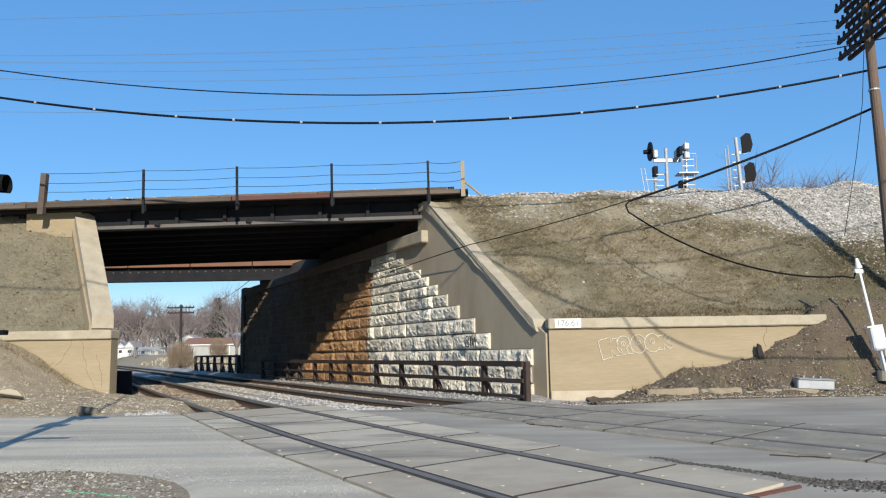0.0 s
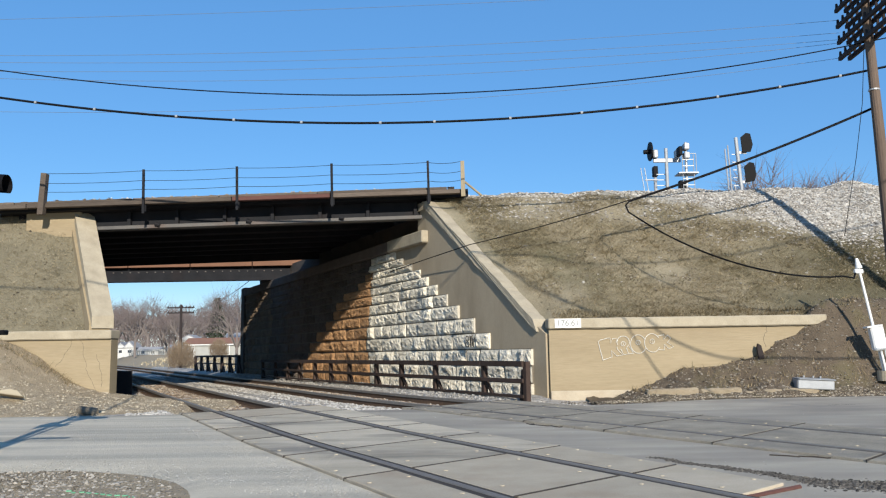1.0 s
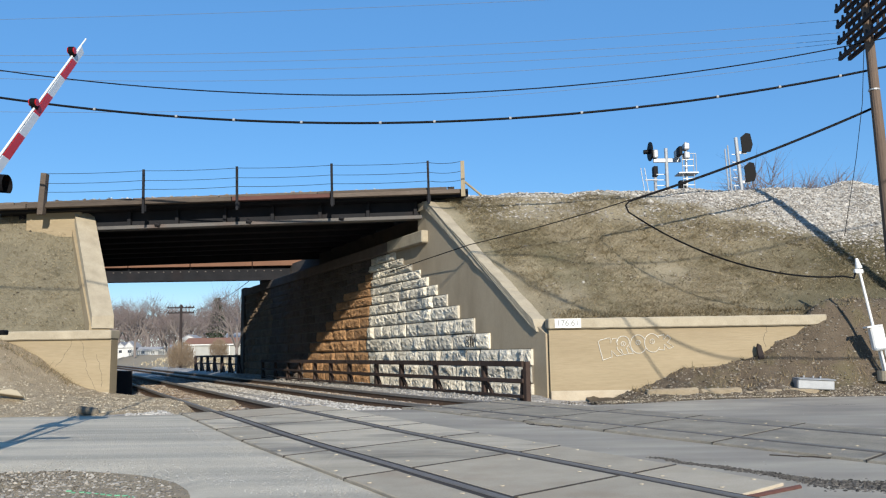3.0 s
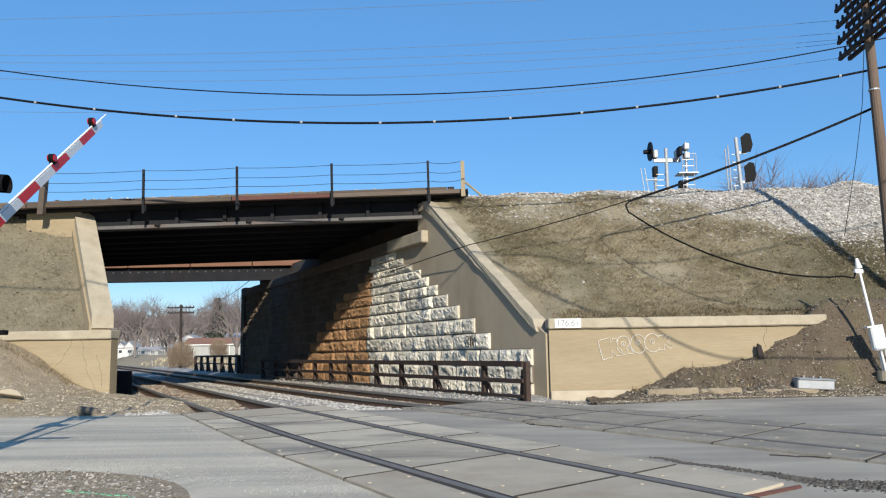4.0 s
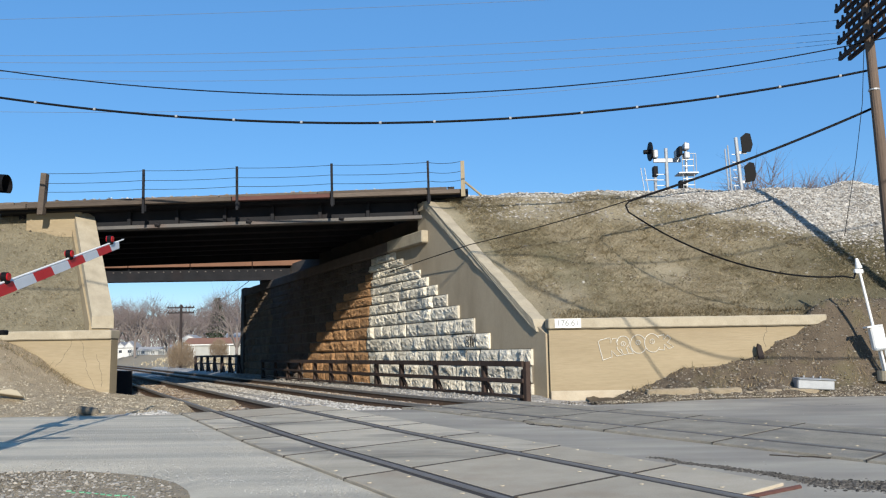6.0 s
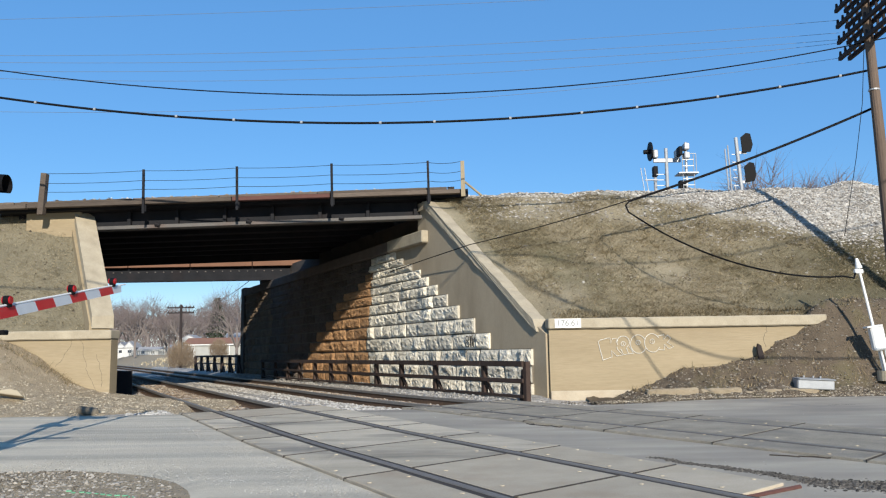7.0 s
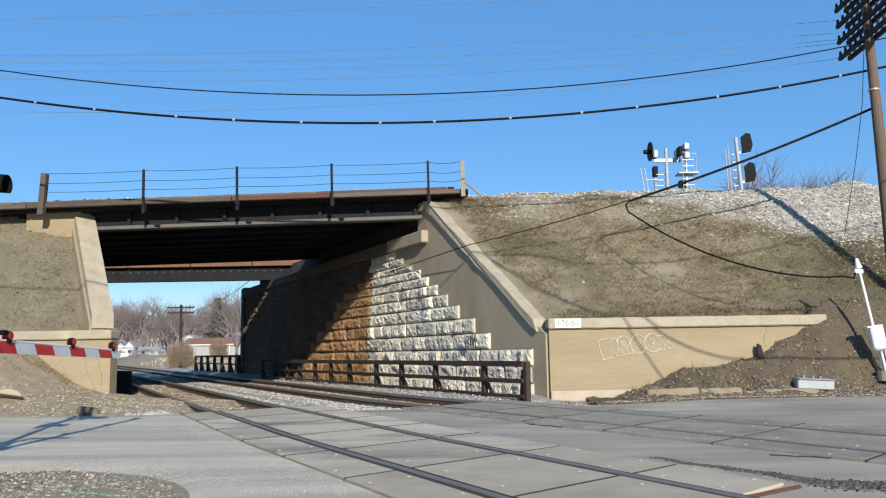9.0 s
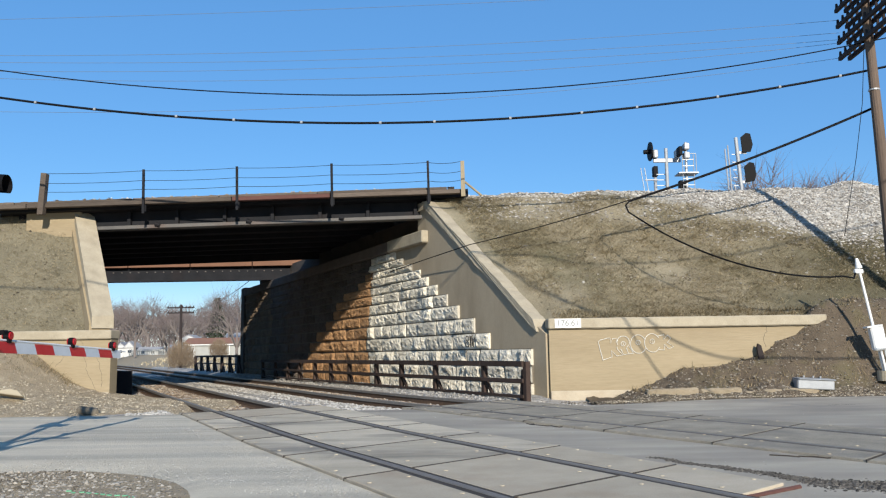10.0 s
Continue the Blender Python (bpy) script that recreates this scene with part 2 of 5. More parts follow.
def worn(b, cuts=14, amount=0.012, seed=0):
    """Breaks up long edges and jitters them a little, like chipped concrete."""
    bmesh.ops.subdivide_edges(b, edges=[e for e in b.edges if e.calc_length() > 0.6], cuts=cuts, use_grid_fill=True)
    for v in b.verts:
        n = noise.noise_vector(v.co * 2.7 + Vector((seed, 0, 0))) + noise.noise_vector(v.co * 9.0) * 0.6
        v.co += n * amount
    return b


def line(points, r, mat, name, parent=None, n=6):
    """A round cable along points."""
    cu = bpy.data.curves.new(name, "CURVE")
    cu.dimensions, cu.bevel_depth, cu.bevel_resolution = "3D", r, 1
    s = cu.splines.new("POLY")
    s.points.add(len(points) - 1)
    for k, p in enumerate(points):
        s.points[k].co = (*p, 1)
    cu.materials.append(mat)
    ob = new(name, cu)
    if parent:
        ob.parent = parent
    return ob


def sag(p, q, drop, n=28):
    p, q = Vector(p), Vector(q)
    return [p.lerp(q, k / n) - Vector((0, 0, 4 * drop * (k / n) * (1 - k / n))) for k in range(n + 1)]


def smooth(a, b, x):
    t = min(1.0, max(0.0, (x - a) / (b - a)))
    return t * t * (3 - 2 * t)


def rough(x, y, s, amp):
    return amp * noise.fractal(Vector((x * s, y * s, 3.1)), 0.9, 2.1, 4)


# ---- the plan ----
# The abutment's own space: x along its face away from the road, y out towards the tracks.
AB = Matrix.Translation((2.06, 18.79, 0)) @ Matrix.Rotation(math.atan2(0.89, -0.455), 4, "Z")
DECK = 5.9


def track_one(y):
    return -0.90 - 0.493 * (y - 10.89) - 0.18 * math.exp(-((y - 6.5) / 3.0) ** 2) - 0.33 * smooth(6.3, 11.5, y) + 0.10 * smooth(22, 40, y)


def track_two(y):
    return -2.42 - 0.497 * (y - 22) - 0.085 * (0 if y > 20.5 else (y - 20.5))


# ---- ground, road ----
def ground_height(x, y):
    rise = 1.25 * smooth(65, 112, y) + 0.6 * smooth(112, 200, y)
    middle = (track_one(y) + track_two(y)) / 2
    rise *= smooth(4.5, 11.0, abs(x - middle) * 0.9)
    return -0.24 + 0.20 * (1 - smooth(14.5, 17.0, y)) + rise + (rough(x, y, 0.35, 0.05) if abs(x) < 60 and y < 90 else 0)


def ground():
    b = bmesh.new()
    xs = [-3000, -900, -300] + [-150 + 3 * k for k in range(71)] + [120, 300, 900, 3000]
    ys = [-800, -200, -60] + [-20 + 3 * k for k in range(95)] + [300, 400, 800, 3500]
    rows = [[b.verts.new((x, y, ground_height(x, y))) for x in xs] for y in ys]
    for j in range(len(ys) - 1):
        for i in range(len(xs) - 1):
            b.faces.new((rows[j][i], rows[j][i + 1], rows[j + 1][i + 1], rows[j + 1][i])).smooth = True
    g = part("ground", b, DIRT)
    tagged(g, "dry brown earth and dead grass beside the tracks", "ground", kind="structure")


def road():
    """Old asphalt across the tracks, with uneven edges."""
    b = bmesh.new()
    n = 300
    near, far = [], []
    for k in range(n + 1):
        x = -34 + 68 * k / n
        y0 = 8.25 - 1.15 * smooth(-4.2, -1.6, x) - 4.2 * smooth(-2.7, -0.6, x) + rough(x, 1, 0.9, 0.10) + rough(x, 4, 5.0, 0.05)
        y1 = 16.1 + 1.0 * smooth(-4.5, 0.5, x) + 0.5 * smooth(4.5, 8, x) + rough(x, 9, 0.7, 0.10)
        near.append((x, y0)), far.append((x, y1))
    m = 14
    rows = []
    for j in range(m + 1):
        row = []
        for k in range(n + 1):
            x, y = near[k][0], near[k][1] + (far[k][1] - near[k][1]) * j / m
            row.append(b.verts.new((x, y, rough(x, y, 0.5, 0.004) + 0.09 * smooth(14.8, 17.4, y) * smooth(2.5, 6, x) - (0.06 if j in (0, m) else 0))))
        rows.append(row)
    for j in range(m):
        for k in range(n):
            b.faces.new((rows[j][k], rows[j][k + 1], rows[j + 1][k + 1], rows[j + 1][k])).smooth = True
    tagged(part("road", b, ASPHALT), "bleached old asphalt road over the level crossing", "road", kind="structure")


def road_patches():
    """Cracks in the old asphalt beside the tracks."""
    rng = random.Random(14)
    for x, y, dx, dy in ((2.4, 10.9, 1.6, -2.2), (6.0, 16.2, 2.8, -0.3), (7.2, 15.2, 2.0, 0.4), (1.2, 12.4, 1.3, -1.6), (3.4, 8.4, 1.5, -0.9)):
        pts, n = [], 26
        for k in range(n):
            pts.append((x + dx * k / n + rng.gauss(0, 0.03), y + dy * k / n + rng.gauss(0, 0.05), 0.006))
        w = line(pts, 0.008, RUBBER, "road_crack")
        tagged(w, "irregular dark crack in the asphalt", "crack", kind="structure")


# ---- walls ----
def retaining(name, x0, x1, y, label):
    w = empty(name)
    part("wall_face", prism([(x0, -0.4), (x1, -0.4), (x1, 1.62), (x0, 1.62)], y, y + 0.45), CONCRETE, w)
    part("footing", box(x0, x1, y - 0.05, y, -0.4, 0.20, 0.02), PALEPANEL, w)
    part("coping", worn(box(x0 - 0.02, x1 + 0.02, y - 0.09, y + 0.5, 1.6, 1.84, 0.025), 60, 0.008), COPING, w, "chipped pale concrete coping")
    return tagged(w, label, "retaining wall", kind="structure"), w


def crack(w, x, z, dx, dz, y, seed, n=16):
    rng = random.Random(seed)
    pts, px, pz = [], x, z
    for k in range(n):
        pts.append((px, y - 0.001, pz))
        px += dx / n + rng.gauss(0, abs(dz) * 0.012 + 0.012)
        pz += dz / n + rng.gauss(0, 0.008)
    line(pts, 0.004, MORTAR, "crack", w)


def wing_right():
    w = empty("wall_wing_right", AB)
    part("wall_face", prism([(-0.52, -0.4), (8.7, -0.4), (8.7, 4.45), (6.3, 4.45), (6.3, 5.6), (5.75, 5.6), (-0.05, 1.75), (-0.52, 1.5)], -0.5, -0.04), WING, w)
    cap = worn(prism([(-0.24, 1.56), (-0.10, 1.85), (5.58, 5.70), (6.2, 5.70), (6.2, 5.46), (5.66, 5.46)], -0.33, 0.02), 60, 0.022)
    part("coping", cap, COPING, w, "sloping pale concrete coping, chipped")
    tagged(w, "grey-brown concrete wing wall with sloping coping", "wing wall", kind="structure")


def wing_left():
    """The left wing, seen almost end on, and its pilaster."""
    w = empty("wall_wing_left")
    low, high = Vector((-8.87, 21.35, 0)), Vector((-11.12, 24.6, 0))
    d = (high - low).normalized()
    nrm = Vector((-d.y, d.x, 0))
    def slab(pts, lo, hi):
        bb = bmesh.new()
        one = [bb.verts.new(low + d * s + nrm * lo + Vector((0, 0, z))) for s, z in pts]
        two = [bb.verts.new(low + d * s + nrm * hi + Vector((0, 0, z))) for s, z in pts]
        bb.faces.new(one), bb.faces.new(two[::-1])
        for i in range(len(pts)):
            j = (i + 1) % len(pts)
            bb.faces.new((one[i], two[i], two[j], one[j]))
        bmesh.ops.recalc_face_normals(bb, faces=bb.faces)
        return bb
    length = (high - low).length
    part("wall_face", slab([(length + 14, -0.4), (length + 14, 5.3), (length, 5.3), (0.45, 2.02), (0.45, -0.4)], 0.02, 0.55), CONCRETE, w)
    part("coping", slab([(0.38, 1.90), (0.38, 2.24), (length, 5.88), (length + 0.6, 5.88), (length + 0.6, 5.55), (length, 5.55)], -0.06, 0.50), COPING, w)
    # black on the plinth stands for the shade it lies in
    part("plinth", slab([(4.6, -0.4), (18.0, -0.4), (18.0, 0.66), (4.6, 0.66)], -1.6, 0.0), STEEL, w, "plinth under the bridge, blackened for its shade")
    part("end_block", box(-12.85, -11.15, 24.05, 24.75, 3.8, 5.60, 0.03), CONCRETE, w)
    tagged(w, "pale concrete wing wall with steep sloping coping", "wing wall", kind="structure")


# course beds, upwards from the foot, and where each course's stepped end begins along the face
BED = [-0.05, 0.355, 0.76, 1.17, 1.60, 2.02, 2.41, 2.77, 3.09, 3.38, 3.65, 3.90, 4.15, 4.42]
STEP = [0.0, 0.0, 0.0, 1.97, 2.76, 3.62, 4.32, 4.96, 5.56, 6.11, 6.65, 7.34, 8.0]


def rock_block(seed):
    """A block one metre long, one high, split-faced: a few chisel planes meet on its outer side."""
    rng = random.Random(seed * 13 + 1)
    planes = [(rng.uniform(0.05, 0.17), rng.uniform(-0.28, 0.28), rng.uniform(-0.16, 0.16)) for _ in range(5)]
    b = bmesh.new()
    nx, nz = 12, 6
    grid = []
    for j in range(nz + 1):
        row = []
        for i in range(nx + 1):
            u, v = i / nx, j / nz
            rim = i in (0, nx) or j in (0, nz)
            face = min(p + q * (u - 0.5) + r * (v - 0.5) for p, q, r in planes)
            out = 0.022 if rim else min(0.105, max(0.05, face)) + 0.032 * noise.noise(Vector((u * 8 + seed * 3.7, v * 4, seed))) + 0.026 * noise.noise(Vector((u * 19 + seed, v * 7, seed * 1.7)))
            jig = 0 if rim else 0.03
            row.append(b.verts.new((0.02 + 0.96 * u + jig * rng.uniform(-1, 1), out, 0.045 + 0.91 * v + jig * rng.uniform(-1, 1))))
        grid.append(row)
    for j in range(nz):
        for i in range(nx):
            b.faces.new((grid[j][i], grid[j + 1][i], grid[j + 1][i + 1], grid[j][i + 1]))
    ring = [grid[0][i] for i in range(nx + 1)] + [grid[j][nx] for j in range(1, nz + 1)] + [grid[nz][i] for i in range(nx - 1, -1, -1)] + [grid[j][0] for j in range(nz - 1, 0, -1)]
    deep = [b.verts.new((v.co.x, -0.10, v.co.z)) for v in ring]
    for i in range(len(ring)):
        j = (i + 1) % len(ring)
        b.faces.new((ring[i], ring[j], deep[j], deep[i]))
    bmesh.ops.recalc_face_normals(b, faces=b.faces)
    return put(b, "stone")


def abutment():
    a = empty("wall_abutment_right", AB)
    for k in range(13):
        part("core", box(STEP[k] + 0.02, 29.3, -0.9, 0.0, BED[k], BED[k + 1]), MORTAR, a)
    part("seat", box(5.6, 8.3, -0.9, 0.17, 4.42, 4.80, 0.03), COPING, a, "pale stone bridge seat course")
    # from here inwards seat, return and backwall carry the bridge's shade as colour
    part("seat", box(8.32, 29.0, -0.9, 0.14, 4.42, 4.80, 0.03), SHADESTONE, a, "bridge seat course, coloured dark for shade")
    part("end_return", box(29.0, 29.8, -3.5, 0.12, -0.3, 4.9, 0.05), SHADESTONE, a)
    part("backwall", box(5.9, 29.0, -1.3, -0.75, 4.7, 5.6), SHADESTONE, a)
    tagged(a, "rock-faced limestone abutment, stepped end, partly rust-stained", "abutment wall", kind="structure")
    return a


def abutment_stones(a):
    kinds = [[rock_block(s), rock_block(s), rock_block(s)] for s in range(16)]
    for pair in kinds:
        pair[0].materials.append(STONE), pair[1].materials.append(BROWN), pair[2].materials.append(SHADESTONE)
    rng = random.Random(5)
    far, end = bmesh.new(), bmesh.new()
    for k in range(13):
        s = STEP[k]
        while s < 29.0:
            w = rng.uniform(0.5, 0.95) if rng.random() < 0.8 else rng.uniform(1.0, 1.4)
            w = min(w, 29.0 - s)
            if w < 0.12:
                break
            mid = s + w / 2
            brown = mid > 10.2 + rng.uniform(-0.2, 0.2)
            # darker stones stand in for shade, thickest under the girders and deep inside
            shaded = mid > 10.4 and rng.random() < smooth(16.0, 19.5, mid + 0.9 * (k - 2)) * (1 - smooth(23.0, 24.5, mid))
            me = kinds[rng.randrange(16)][2 if shaded else 1 if brown else 0]
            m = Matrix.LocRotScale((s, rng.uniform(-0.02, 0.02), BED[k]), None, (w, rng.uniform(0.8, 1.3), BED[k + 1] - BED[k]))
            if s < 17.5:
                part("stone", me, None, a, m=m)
            else:
                heap = end if mid > 23.5 else far
                n0 = len(heap.verts)
                heap.from_mesh(me)
                heap.verts.ensure_lookup_table()
                bmesh.ops.transform(heap, matrix=m, verts=heap.verts[n0:])
            s += w
    part("far_stones", far, SHADESTONE, a)["kind"] = "stuff"
    # end stones: tan for the sun strip between the bridges, darkened for shade
    part("end_stones", end, SHADETAN, a)["kind"] = "stuff"


# ---- embankments ----
def mound_height(x, y):
    lift = 0.16 * smooth(3.6, 4.4, x) + 0.22 * smooth(8.1, 8.9, x) * smooth(17.8, 18.35, y) + (0.50 * smooth(4.3, 5.4, x) + 1.22 * smooth(6.2, 9.2, x)) * smooth(17.35, 18.5, y)
    lump = rough(x, y, 1.3, 0.10) + rough(x, y, 4.0, 0.06) + rough(x, y, 9.0, 0.02)
    return -0.06 * (1 - smooth(16.8, 17.3, y)) + 0.07 * smooth(3, 6, x) + lift * smooth(16.8, 17.6, y) + lump * smooth(16.9, 17.5, y)


def heap_height(x, y):
    lift = 1.5 * smooth(-8.9, -12.2, x) * smooth(17.2, 21.3, y) + 0.20 * smooth(-7.2, -9.4, x) * smooth(16.2, 19.5, y)
    return -0.14 - 0.16 * smooth(-6.4, -5.0, x) + 0.12 * smooth(15.8, 16.4, y) + lift + rough(x, y, 1.3, 0.06) + rough(x, y, 4.0, 0.03)


def slope_right(x, y):
    up = smooth(0, 1, (y - 18.6) / 5.9) * 0.25 + 0.75 * min(1, max(0, (y - 18.6) / 5.9))
    crest = 4.30 + 0.04 * smooth(2, 9, x) + 0.22 * math.exp(-((x - 13.0) / 0.7) ** 2)
    z = 1.72 + crest * up
    return z + rough(x, y, 0.6, 0.10) + rough(x, y, 3.0, 0.03)


def slope_left(x, y):
    up = min(1, max(0, (y - 21.7) / 2.75))
    return 1.72 + (3.60 + 0.28 * smooth(-11.5, -12.9, x)) * up + rough(x, y, 0.6, 0.10) + rough(x, y, 3.0, 0.03)


def grass_material():
    """Dead grass over earth, turning to white ballast towards the top of the bank."""
    m = material("dead grass slope", (0.17, 0.14, 0.09), (0.40, 0.345, 0.235), 0.97, 0.7, 26, 1.0, step=0.06, stain=(0.105, 0.095, 0.05), stain_scale=0.4, stain_amount=0.65, space="World")
    nt = m.node_tree
    nodes, link = nt.nodes, nt.links.new
    bsdf = nodes["Principled BSDF"]
    col = bsdf.inputs["Base Color"].links[0].from_socket
    pos = nodes.new("ShaderNodeNewGeometry").outputs["Position"]
    sep = nodes.new("ShaderNodeSeparateXYZ")
    link(pos, sep.inputs[0])
    n = nodes.new("ShaderNodeTexNoise")
    n.inputs["Scale"].default_value, n.inputs["Detail"].default_value = 0.8, 8
    link(pos, n.inputs["Vector"])
    fine = nodes.new("ShaderNodeTexVoronoi")
    fine.inputs["Scale"].default_value = 9
    link(pos, fine.inputs["Vector"])
    def maths(op, x, y):
        k = nodes.new("ShaderNodeMath")
        k.operation = op
        for i, v in enumerate((x, y)):
            if isinstance(v, (int, float)):
                k.inputs[i].default_value = v
            else:
                link(v, k.inputs[i])
        return k.outputs[0]
    def span(x, lo, hi):
        k = nodes.new("ShaderNodeMapRange")
        k.inputs["From Min"].default_value, k.inputs["From Max"].default_value = lo, hi
        link(x, k.inputs["Value"])
        return k.outputs[0]
    edge = maths("SUBTRACT", 5.80, maths("MULTIPLY", span(sep.outputs["X"], 5.5, 10.5), 1.75))
    over = span(maths("ADD", maths("SUBTRACT", sep.outputs["Z"], edge), maths("MULTIPLY", maths("SUBTRACT", n.outputs[0], 0.5), 1.6)), 0.0, 0.6)
    over = maths("MULTIPLY", over, span(sep.outputs["X"], 0.0, 2.0))
    chips = nodes.new("ShaderNodeMix")
    chips.data_type = "RGBA"
    chips.inputs[6].default_value, chips.inputs[7].default_value = (0.27, 0.25, 0.22, 1), (0.50, 0.48, 0.44, 1)
    link(span(fine.outputs["Color"], 0.2, 0.8), chips.inputs["Factor"])
    blend = nodes.new("ShaderNodeMix")
    blend.data_type = "RGBA"
    weeds = nodes.new("ShaderNodeMix")
    weeds.data_type = "RGBA"
    weeds.inputs[7].default_value = (0.075, 0.068, 0.036, 1)
    spread = maths("ADD", sep.outputs["X"], maths("MULTIPLY", maths("SUBTRACT", n.outputs[0], 0.5), 5.0))
    link(maths("MULTIPLY", maths("MULTIPLY", span(spread, 6.8, 10.5), span(sep.outputs["Z"], 5.2, 3.6)), 0.85), weeds.inputs["Factor"])
    link(col, weeds.inputs[6])
    link(over, blend.inputs["Factor"]), link(weeds.outputs[2], blend.inputs[6]), link(chips.outputs[2], blend.inputs[7])
    link(blend.outputs[2], bsdf.inputs["Base Color"])
    return m


GRASS = grass_material()
DULLGRASS = material("short grey-brown grass", (0.11, 0.097, 0.064), (0.26, 0.228, 0.158), 0.97, 0.9, 30, 1.0, step=0.05, stain=(0.20, 0.17, 0.11), stain_scale=0.6, stain_amount=0.5, space="World")


def embankments():
    b = bmesh.new()
    ny, nx = 60, 150
    rows = []
    for j in range(ny + 1):
        y = 18.68 + (27.0 - 18.68) * j / ny
        start = 2.06 - 0.511 * (y - 18.79) + 0.30
        row = []
        for i in range(nx + 1):
            x = start + (34 - start) * (i / nx) ** 1.4
            row.append(b.verts.new((x, y, slope_right(x, y))))
        rows.append(row)
    for j in range(ny):
        for i in range(nx):
            b.faces.new((rows[j][i], rows[j][i + 1], rows[j + 1][i + 1], rows[j + 1][i])).smooth = True
    tagged(part("embankment_right", b, GRASS), "railway embankment of dead grass topped with white ballast", "embankment", kind="structure")
    b = bmesh.new()
    rows = []
    for j in range(41):
        y = 21.75 + (27.0 - 21.75) * j / 40
        end = -8.87 - 0.69 * (y - 21.35) - 0.55
        rows.append([b.verts.new((end - 26 * (i / 80) ** 1.4, y, slope_left(end - 26 * (i / 80) ** 1.4, y))) for i in range(81)])
    for j in range(40):
        for i in range(80):
            b.faces.new((rows[j][i + 1], rows[j][i], rows[j + 1][i], rows[j + 1][i + 1])).smooth = True
    tagged(part("embankment_left", b, DULLGRASS), "railway embankment slope of dead brown grass", "embankment", kind="structure")
    # tops of the banks, as wide as the railway above
    part_top = sheet(-0.6, 40, 26.9, 45, 40, 12, lambda x, y: 5.93 + rough(x, y, 0.8, 0.05) if x > 2.2 - 0.511 * (y - 18.79) + 0.6 else 5.3)
    tagged(part("embankment_top_right", part_top, BALLAST), "ballasted railway formation on top of the bank", "embankment", kind="structure")
    part_top = bmesh.new()
    rows = [[part_top.verts.new((-13.2 - 0.6 * (26.9 + 1.8 * j - 25) - 6 * i, 26.9 + 1.8 * j, 5.3)) for i in range(9)] for j in range(11)]
    for j in range(10):
        for i in range(8):
            part_top.faces.new((rows[j][i + 1], rows[j][i], rows[j + 1][i], rows[j + 1][i + 1]))
    tagged(part("embankment_top_left", part_top, BALLAST), "ballasted railway formation behind the far abutment", "embankment", kind="structure")
    # loose earth against the wall, and the verge
    tagged(part("earth_mound_right", sheet(3.2, 26, 16.7, 18.75, 150, 40, mound_height), DARKDIRT), "dark loose earth heaped against the wall", "earth", kind="structure")
    tagged(part("gravel_bank_left", sheet(-24, -4.8, 15.9, 21.5, 110, 50, heap_height), DIRT), "bank of loose tan gravel and earth", "gravel", kind="structure")


# ---- bridge ----
GRADE = 0.02


